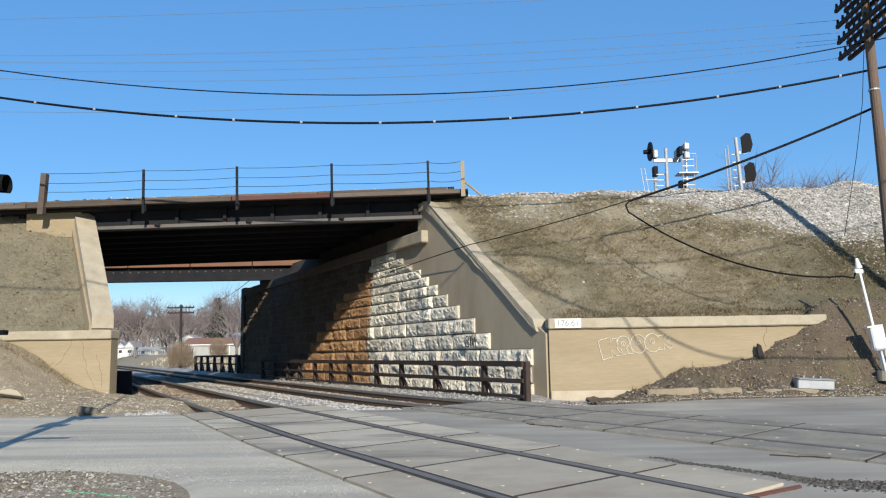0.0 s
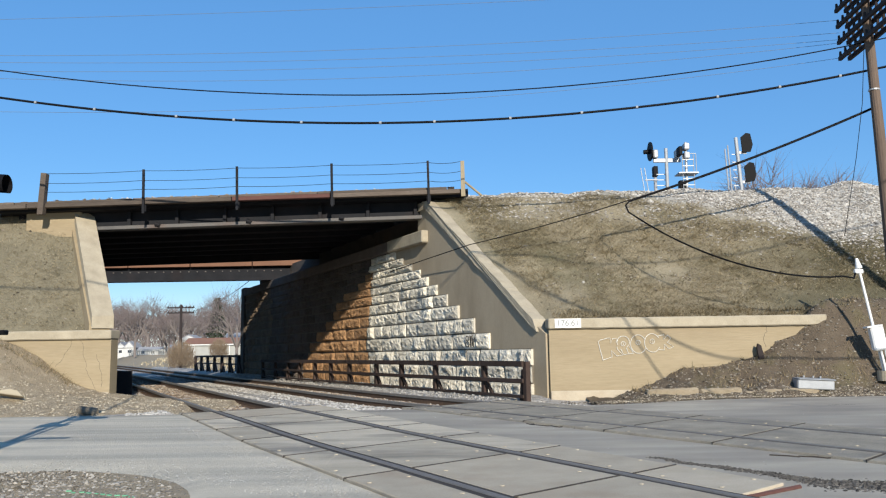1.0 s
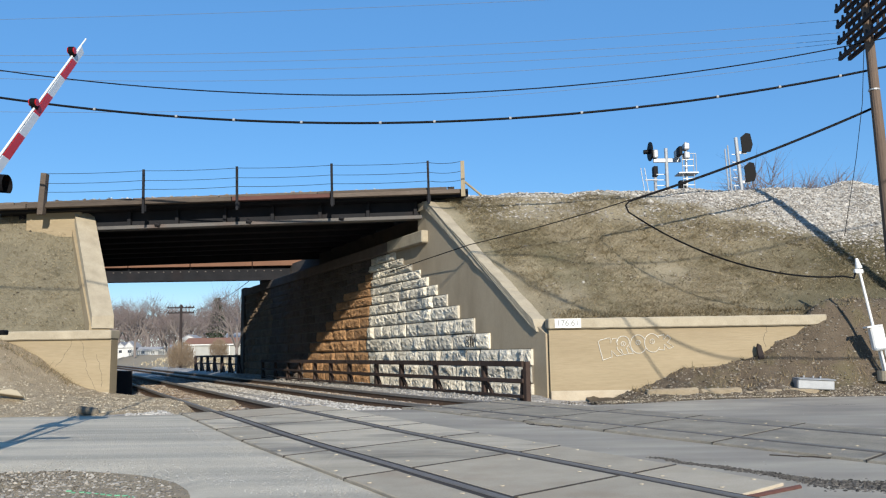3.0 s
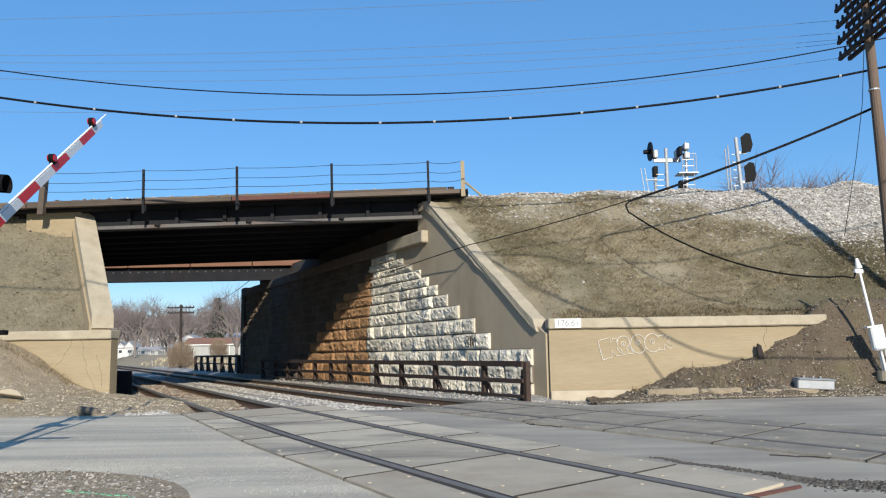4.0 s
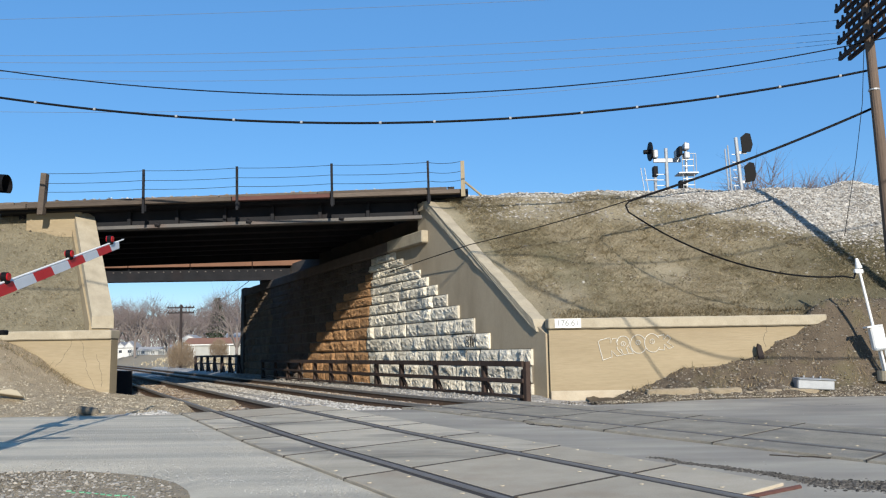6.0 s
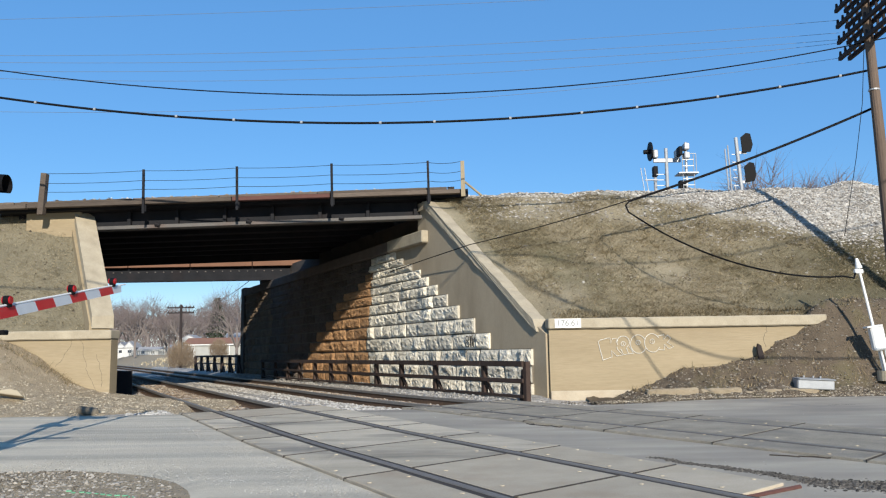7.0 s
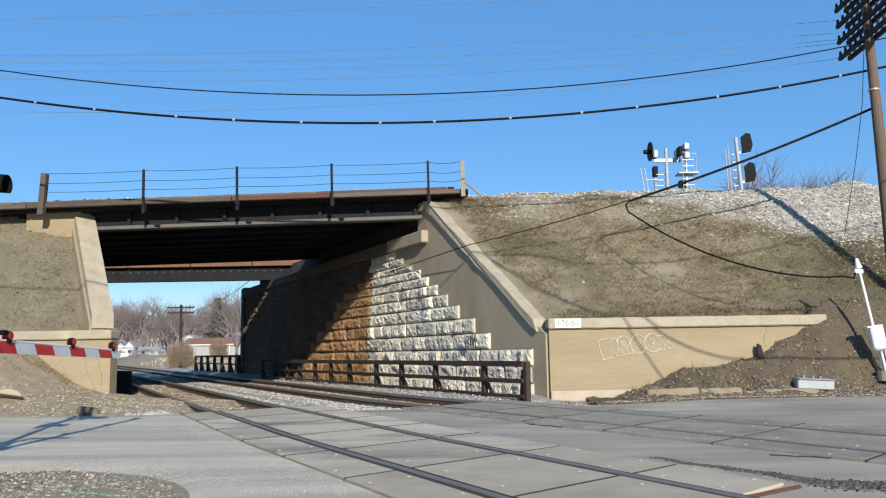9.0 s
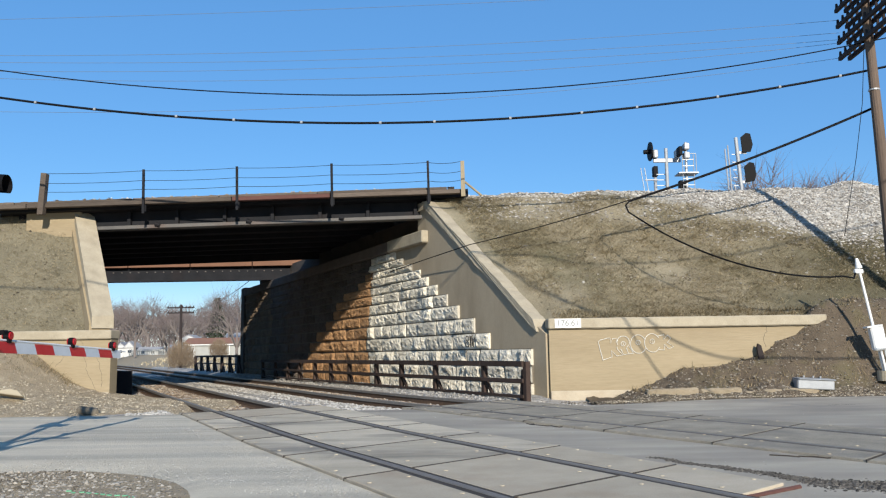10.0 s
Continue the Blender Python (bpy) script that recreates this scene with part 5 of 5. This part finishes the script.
# ---- loose stones, dead grass ----
def pebble_mesh(seed):
    rng = random.Random(seed)
    b = bmesh.new()
    bmesh.ops.create_icosphere(b, subdivisions=1, radius=1.0)
    for v in b.verts:
        v.co *= rng.uniform(0.6, 1.15)
        v.co.z *= 0.65
    co = np.array([v.co[:] for v in b.verts])
    fa = np.array([[v.index for v in f.verts] for f in b.faces])
    b.free()
    return co, fa


def scatter(name, spots, mat, label, category, seed):
    """Many small stones in one mesh; spots are x, y, z, size."""
    rng = np.random.default_rng(seed)
    kinds = [pebble_mesh(seed + k) for k in range(5)]
    vs, fs, n = [], [], 0
    for k, (x, y, z, s) in enumerate(spots):
        co, fa = kinds[k % 5]
        a = rng.uniform(0, 6.283)
        c, d = math.cos(a), math.sin(a)
        rot = np.array([[c, -d, 0], [d, c, 0], [0, 0, 1]])
        stretch = rng.uniform(0.7, 1.35, 3)
        vs.append((co * stretch * s) @ rot.T + (x, y, z))
        fs.append(fa + n)
        n += len(co)
    vs, fs = np.concatenate(vs), np.concatenate(fs)
    me = bpy.data.meshes.new(name)
    me.from_pydata(vs.tolist(), [], fs.tolist())
    return tagged(part(name, me, mat), label, category, kind="stuff")


def island_stone(name, dark, pale, rough_value=0.92):
    m = bpy.data.materials.new(name)
    m.use_nodes = True
    nodes, link = m.node_tree.nodes, m.node_tree.links.new
    g = nodes.new("ShaderNodeNewGeometry")
    mx = nodes.new("ShaderNodeMix")
    mx.data_type = "RGBA"
    mx.inputs[6].default_value, mx.inputs[7].default_value = (*dark, 1), (*pale, 1)
    link(g.outputs["Random Per Island"], mx.inputs["Factor"])
    n = nodes.new("ShaderNodeTexNoise")
    n.inputs["Scale"].default_value = 40
    ov = nodes.new("ShaderNodeMix")
    ov.data_type, ov.blend_type = "RGBA", "OVERLAY"
    ov.inputs["Factor"].default_value = 0.6
    link(mx.outputs[2], ov.inputs[6]), link(n.outputs[0], ov.inputs[7])
    b = nodes["Principled BSDF"]
    link(ov.outputs[2], b.inputs["Base Color"])
    b.inputs["Roughness"].default_value = rough_value
    b.inputs["Specular IOR Level"].default_value = 0.2
    return m


WHITESTONE = island_stone("white limestone ballast", (0.20, 0.18, 0.155), (0.56, 0.53, 0.485))
GREYSTONE = island_stone("grey crushed stone", (0.20, 0.187, 0.165), (0.50, 0.475, 0.435))
RUSTSTONE = island_stone("rust-brown crushed stone", (0.13, 0.095, 0.065), (0.42, 0.34, 0.26))
TANSTONE = island_stone("tan gravel stone", (0.19, 0.15, 0.10), (0.54, 0.475, 0.365))
STRAW = island_stone("dead grass blades", (0.17, 0.135, 0.08), (0.54, 0.46, 0.31), 1.0)
WEED = island_stone("dry brown weeds", (0.07, 0.06, 0.03), (0.34, 0.26, 0.16), 1.0)
SEAMSHADE = island_stone("asphalt crumbs darkened for recess shade", (0.02, 0.018, 0.016), (0.15, 0.135, 0.115))
CINDER = island_stone("dark cinders and litter", (0.04, 0.032, 0.024), (0.30, 0.265, 0.215))
ROADSTONE = island_stone("brown and grey roadside gravel", (0.08, 0.066, 0.048), (0.40, 0.37, 0.325))


def loose_stones():
    rng = random.Random(31)
    spots = []
    while len(spots) < 24000:
        x, y = rng.uniform(0.6, 17), rng.uniform(20.0, 25.4)
        if x < 2.06 - 0.511 * (y - 18.79) + 0.9:
            continue
        z = slope_right(x, y)
        edge = 5.82 - 1.80 * min(1, max(0, (x - 5.5) / 5.0)) + rough(x, y, 0.5, 0.9) * smooth(3, 7, x)
        if z > edge or (z > edge - 0.9 and rng.random() < 0.18) or rng.random() < 0.012:
            spots.append((x, y, z + 0.01, rng.uniform(0.016, 0.042) * (1.7 if rng.random() < 0.06 else 1)))
    scatter("embankment_ballast", spots, WHITESTONE, "white crushed limestone spilling down the bank", "ballast", 1)
    spots = []
    for k in range(26000):
        y = 15.9 + 32 * rng.random() ** 1.8
        x = track_one(y) - 2.6 + (track_two(y) - track_one(y) + 5.0) * rng.random()
        near = min(abs(x - track_one(y)), abs(x - track_two(y))) * 0.9
        if near < 0.85 and rng.random() < 0.75:
            continue
        if y < 16.6 and near < 1.5:
            continue
        spots.append((x, y, bed_height(x, y) + 0.004, rng.uniform(0.018, 0.042)))
    rusty = []
    for k in range(9000):
        y = 16.4 + 26 * rng.random() ** 1.6
        c = (track_one, track_two)[k % 2]
        u = rng.uniform(-0.66, 0.66) if rng.random() < 0.75 else rng.choice((-1, 1)) * rng.uniform(0.86, 1.15)
        rusty.append((c(y) + u / 0.9, y, bed_height(c(y) + u / 0.9, y) + rng.uniform(-0.004, 0.012), rng.uniform(0.018, 0.042)))
    scatter("rusty_ballast", rusty, RUSTSTONE, "rust-stained ballast stones between the rails", "ballast", 11)
    scatter("track_ballast", spots, GREYSTONE, "loose grey ballast stones between the tracks", "ballast", 2)
    spots = []
    for k in range(14000):
        x, y = rng.uniform(-14.5, -5.2), rng.uniform(16.0, 21.2)
        if rng.random() < max(smooth(-9.5, -13, x) * 0.7, 0.85 * smooth(0.45, 0.75, heap_height(x, y))):
            continue
        spots.append((x, y, heap_height(x, y), rng.uniform(0.008, 0.022) * (1.9 if rng.random() < 0.03 else 1)))
    scatter("bank_gravel", spots, TANSTONE, "loose tan gravel on the bank", "gravel", 3)
    spots = []
    while len(spots) < 9000:
        x, y = rng.uniform(-6.0, -1.2), rng.uniform(5.0, 8.5)
        if y > 8.3 - 1.15 * smooth(-4.2, -1.6, x) - 4.2 * smooth(-2.7, -0.6, x) + rng.gauss(0, 0.14):
            continue
        spots.append((x, y, -0.035, 0.005 + 0.020 * rng.random() ** 2 * (2.2 if rng.random() < 0.05 else 1)))
    scatter("roadside_gravel", spots, ROADSTONE, "grey and brown gravel at the road edge", "gravel", 4)
    spots = []
    for k in range(8500):
        x, y = rng.uniform(3.8, 13), rng.uniform(16.8, 18.6)
        spots.append((x, y, mound_height(x, y), 0.006 + 0.032 * rng.random() ** 2.5))
    for k in range(900):
        x = rng.uniform(2.5, 12)
        spots.append((x, rng.gauss(16.95, 0.25), 0.01, rng.uniform(0.008, 0.025)))
    verge = []
    for k in range(2400):
        x, y = rng.uniform(3.4, 12), rng.gauss(17.12, 0.18)
        verge.append((x, y, max(mound_height(x, y), 0.085 * smooth(3, 6, x)), rng.uniform(0.005, 0.017)))
    scatter("verge_gravel", verge, TANSTONE, "tan gravel along the broken kerb", "gravel", 12)
    scatter("mound_rubble", spots, CINDER, "dark cinders and pale chips on loose earth", "rubble", 5)
    spots = []
    for k in range(1700):
        y = rng.uniform(18.9, 24.2)
        x = 2.06 - 0.511 * (y - 18.79) + 0.7 + 11 * rng.random() ** 1.2
        spots.append((x, y, slope_right(x, y), 0.012 + 0.035 * rng.random() ** 3))
    for k in range(500):
        y = rng.uniform(21.9, 24.3)
        x = -8.95 - 0.69 * (y - 21.35) - 0.7 - 4.5 * rng.random()
        spots.append((x, y, slope_left(x, y), 0.012 + 0.035 * rng.random() ** 3))
    scatter("slope_litter", spots, CINDER, "dark clods and litter on the grass slopes", "litter", 9)
    spots = []
    for k in range(120):
        x = rng.uniform(-12, 0.4)
        spots.append((x, rng.uniform(23.52, 23.78), 5.905 + GRADE * (x + 9), rng.uniform(0.015, 0.05)))
    scatter("deck_stones", spots, WHITESTONE, "stray ballast stones on the bridge walkway", "ballast", 8)
    # crumbs on the road and along the panels
    spots = []
    for k in range(700):
        x, y = rng.uniform(-4.5, 6), rng.uniform(5.6, 15.5)
        spots.append((x, y, 0.004, rng.uniform(0.002, 0.007)))
    for k in range(900):
        x = rng.uniform(-6, -0.8)
        y = 8.3 - 1.15 * smooth(-4.2, -1.6, x) + abs(rng.gauss(0, 0.5)) - 0.8 * smooth(-2.4, -1.0, x)
        spots.append((x, y, 0.002, rng.uniform(0.003, 0.007)))
    for k in range(2600):
        y = rng.uniform(5.5, 12.5)
        spots.append((track_one(y) - 1.72 + rng.gauss(0, 0.13) - 0.3 * rng.random(), y, 0.002, rng.uniform(0.002, 0.006)))
    scatter("road_grit", spots, WHITESTONE, "pale grit scattered on the road", "grit", 6)
    # a broken seam in the asphalt beside the first track, widening to a hole
    spots = []
    for k in range(3400):
        u = rng.random() ** 0.8
        x = 2.10 + 1.02 * u + 0.03 * math.sin(19 * u) + rng.gauss(0, 0.018 + 0.03 * u)
        y = 8.42 - 1.62 * u + 0.04 * math.sin(13 * u) + rng.gauss(0, 0.024 + 0.035 * u)
        spots.append((x, y, 0.0, rng.uniform(0.005, 0.016)))
    for k in range(3000):
        u = rng.random()
        spots.append((2.96 + 1.3 * u + rng.gauss(0, 0.03), 6.75 - 0.55 * u + abs(rng.gauss(0, 0.10)) * rng.choice((-1.6, 1)), 0.0, rng.uniform(0.006, 0.024)))
    # crumbs are coloured near black for the shade down in the seam
    scatter("broken_asphalt", spots, SEAMSHADE, "crumbled asphalt beside the crossing panels, darkened for seam shade", "rubble", 7)


def dead_grass():
    """Tufts of dry blades on both slopes."""
    rng = random.Random(77)
    verts = []
    def tuft(x, y, z, tall):
        for k in range(4):
            a = rng.uniform(0, 6.283)
            w = Vector((math.cos(a), math.sin(a), 0)) * rng.uniform(0.003, 0.007)
            tip = Vector((rng.gauss(0, 0.6), rng.gauss(-0.45, 0.4), rng.uniform(-0.15, 0.45))) * tall
            p = Vector((x + rng.gauss(0, 0.05), y + rng.gauss(0, 0.05), z - 0.01))
            verts.extend((p - w, p + w, p + tip))
    for k in range(60000):
        y = rng.uniform(18.75, 24.6)
        x = 2.06 - 0.511 * (y - 18.79) + 0.75 + 15 * rng.random()
        z = slope_right(x, y)
        edge = 5.84 - 1.85 * min(1, max(0, (x - 5.5) / 5.0))
        if z > edge or noise.noise(Vector((x * 0.5, y * 0.8, 5))) < -0.2 + rng.gauss(0, 0.25):
            continue
        tuft(x, y, z + 0.02, rng.uniform(0.10, 0.26))
    for k in range(7000):
        y = rng.uniform(21.8, 24.6)
        x = -8.95 - 0.69 * (y - 21.35) - 0.6 - 7 * rng.random()
        tuft(x, y, slope_left(x, y) + 0.02, rng.uniform(0.10, 0.24))
    for k in range(300):
        x, y = rng.uniform(6, 10.5), rng.uniform(17.6, 18.7)
        tuft(x, y, mound_height(x, y), rng.uniform(0.04, 0.14))
    for k in range(15000):
        y = rng.uniform(18.8, 23.6)
        x = 2.06 - 0.511 * (y - 18.79) + 0.75 + 9 * rng.random()
        if noise.noise(Vector((x * 1.3, y * 1.7, 2))) < 0.1:
            continue
        p = Vector((x, y, slope_right(x, y) + 0.015))
        w = Vector((rng.gauss(0, 1), rng.gauss(0, 0.3), 0)).normalized() * rng.uniform(0.006, 0.013)
        verts.extend((p - w, p + w, p + Vector((rng.gauss(0, 0.6), -0.5, rng.uniform(-0.2, 0.5))) * rng.uniform(0.12, 0.36)))
    for k in range(5000):
        y = rng.uniform(48, 118)
        x = track_one(y) - 3.5 - rng.random() * 34 if rng.random() < 0.6 else track_two(y) + 4 + rng.random() * 20
        z = ground_height(x, y)
        w = Vector((rng.uniform(0.03, 0.08), 0, 0))
        p = Vector((x, y, z - 0.02))
        verts.extend((p - w, p + w, p + Vector((rng.gauss(0, 0.2), rng.gauss(0, 0.2), rng.uniform(0.15, 0.5)))))
    me = bpy.data.meshes.new("dead_grass")
    me.from_pydata(verts, [], [(3 * k, 3 * k + 1, 3 * k + 2) for k in range(len(verts) // 3)])
    tagged(part("dead_grass", me, STRAW), "matted dead straw-coloured grass on the slopes", "grass", kind="stuff")


def weeds():
    """Taller dry stems on the mound and hanging over the wall's coping."""
    rng = random.Random(78)
    verts = []

    def stem(x, y, z, tall, lean):
        w = Vector((rng.gauss(0, 1), rng.gauss(0, 0.4), 0)).normalized() * rng.uniform(0.004, 0.009)
        p = Vector((x, y, z - 0.02))
        verts.extend((p - w, p + w, p + Vector((rng.gauss(0, 0.5), lean + rng.gauss(0, 0.3), rng.uniform(0.3, 1.0))) * tall))
    for k in range(4200):
        x = 4.2 + 9 * rng.random()
        y = rng.uniform(17.45, 18.7)
        if noise.noise(Vector((x * 1.1, y * 1.5, 8))) < 0.02 + rng.gauss(0, 0.12):
            continue
        stem(x, y, mound_height(x, y), rng.uniform(0.06, 0.24), 0)
    for k in range(2600):
        x = 2.6 + 6.2 * rng.random()
        y = rng.uniform(18.70, 19.1)
        stem(x, y, slope_right(x, y), rng.uniform(0.05, 0.20), -0.8)
    for k in range(1800):
        x = -9.7 - 4.5 * rng.random()
        stem(x, rng.uniform(20.6, 21.25), heap_height(x, 20.9), rng.uniform(0.05, 0.2), 0)
    for k in range(9000):
        x, y = rng.uniform(-15, -9.2), rng.uniform(18.2, 21.25)
        h = heap_height(x, y)
        if rng.random() < smooth(0.35, 0.95, h):
            stem(x, y, h, rng.uniform(0.04, 0.13), -0.2)
    me = bpy.data.meshes.new("dry_weeds")
    me.from_pydata(verts, [], [(3 * k, 3 * k + 1, 3 * k + 2) for k in range(len(verts) // 3)])
    tagged(part("dry_weeds", me, WEED), "dry brown weeds on the earth mound and wall top", "weeds", kind="stuff")


def motions():
    angles = [(0.0, 84.0), (0.6, 78.0), (1.2, 70.2), (1.8, 61.9), (2.0, 59.2), (2.3, 55.7), (2.5, 53.3), (2.7, 50.7), (3.25, 44.3), (3.8, 37.9), (4.0, 35.6),
              (4.5, 30.0), (5.0, 25.1), (5.5, 20.1), (6.15, 14.9), (6.8, 10.2), (7.2, 7.4), (7.5, 5.5), (8.0, 2.6), (8.5, -0.1), (8.8, -1.5), (9.0, -1.9), (9.4, -1.8), (10.0, -1.85)]
    walk(GATE_ARM, [(t, GATE @ Matrix.Rotation(radians(a + 0.3), 4, "X")) for t, a in angles])


ground()
road()
road_patches()
_, WALL_R = retaining("wall_retaining_right", 2.4, 8.75, 18.27, "tan concrete retaining wall with pale coping and graffiti")
_, WALL_L = retaining("wall_retaining_left", -24.0, -8.92, 21.3, "tan concrete retaining wall with pale coping, cracked")
crack(WALL_L, -9.75, 1.58, 0.45, -1.5, 21.3, 1)
crack(WALL_L, -10.0, 1.58, -0.35, -0.7, 21.3, 2)
crack(WALL_L, -9.3, 1.2, 0.15, -0.9, 21.3, 4)
crack(WALL_R, 7.4, 1.58, -0.05, -0.5, 18.27, 6)
wing_right()
wing_left()
ABUTMENT = abutment()
embankments()
bridge()
tracks()
track_fence()
GATE_ARM = gate()
utility_pole()
cables()
near_cables()
service_mast()
roadside_bits()
stake()
panel_edge()
graffiti()
signals()
distance()
loose_stones()
dead_grass()
weeds()
crossing()
abutment_stones(ABUTMENT)
motions()
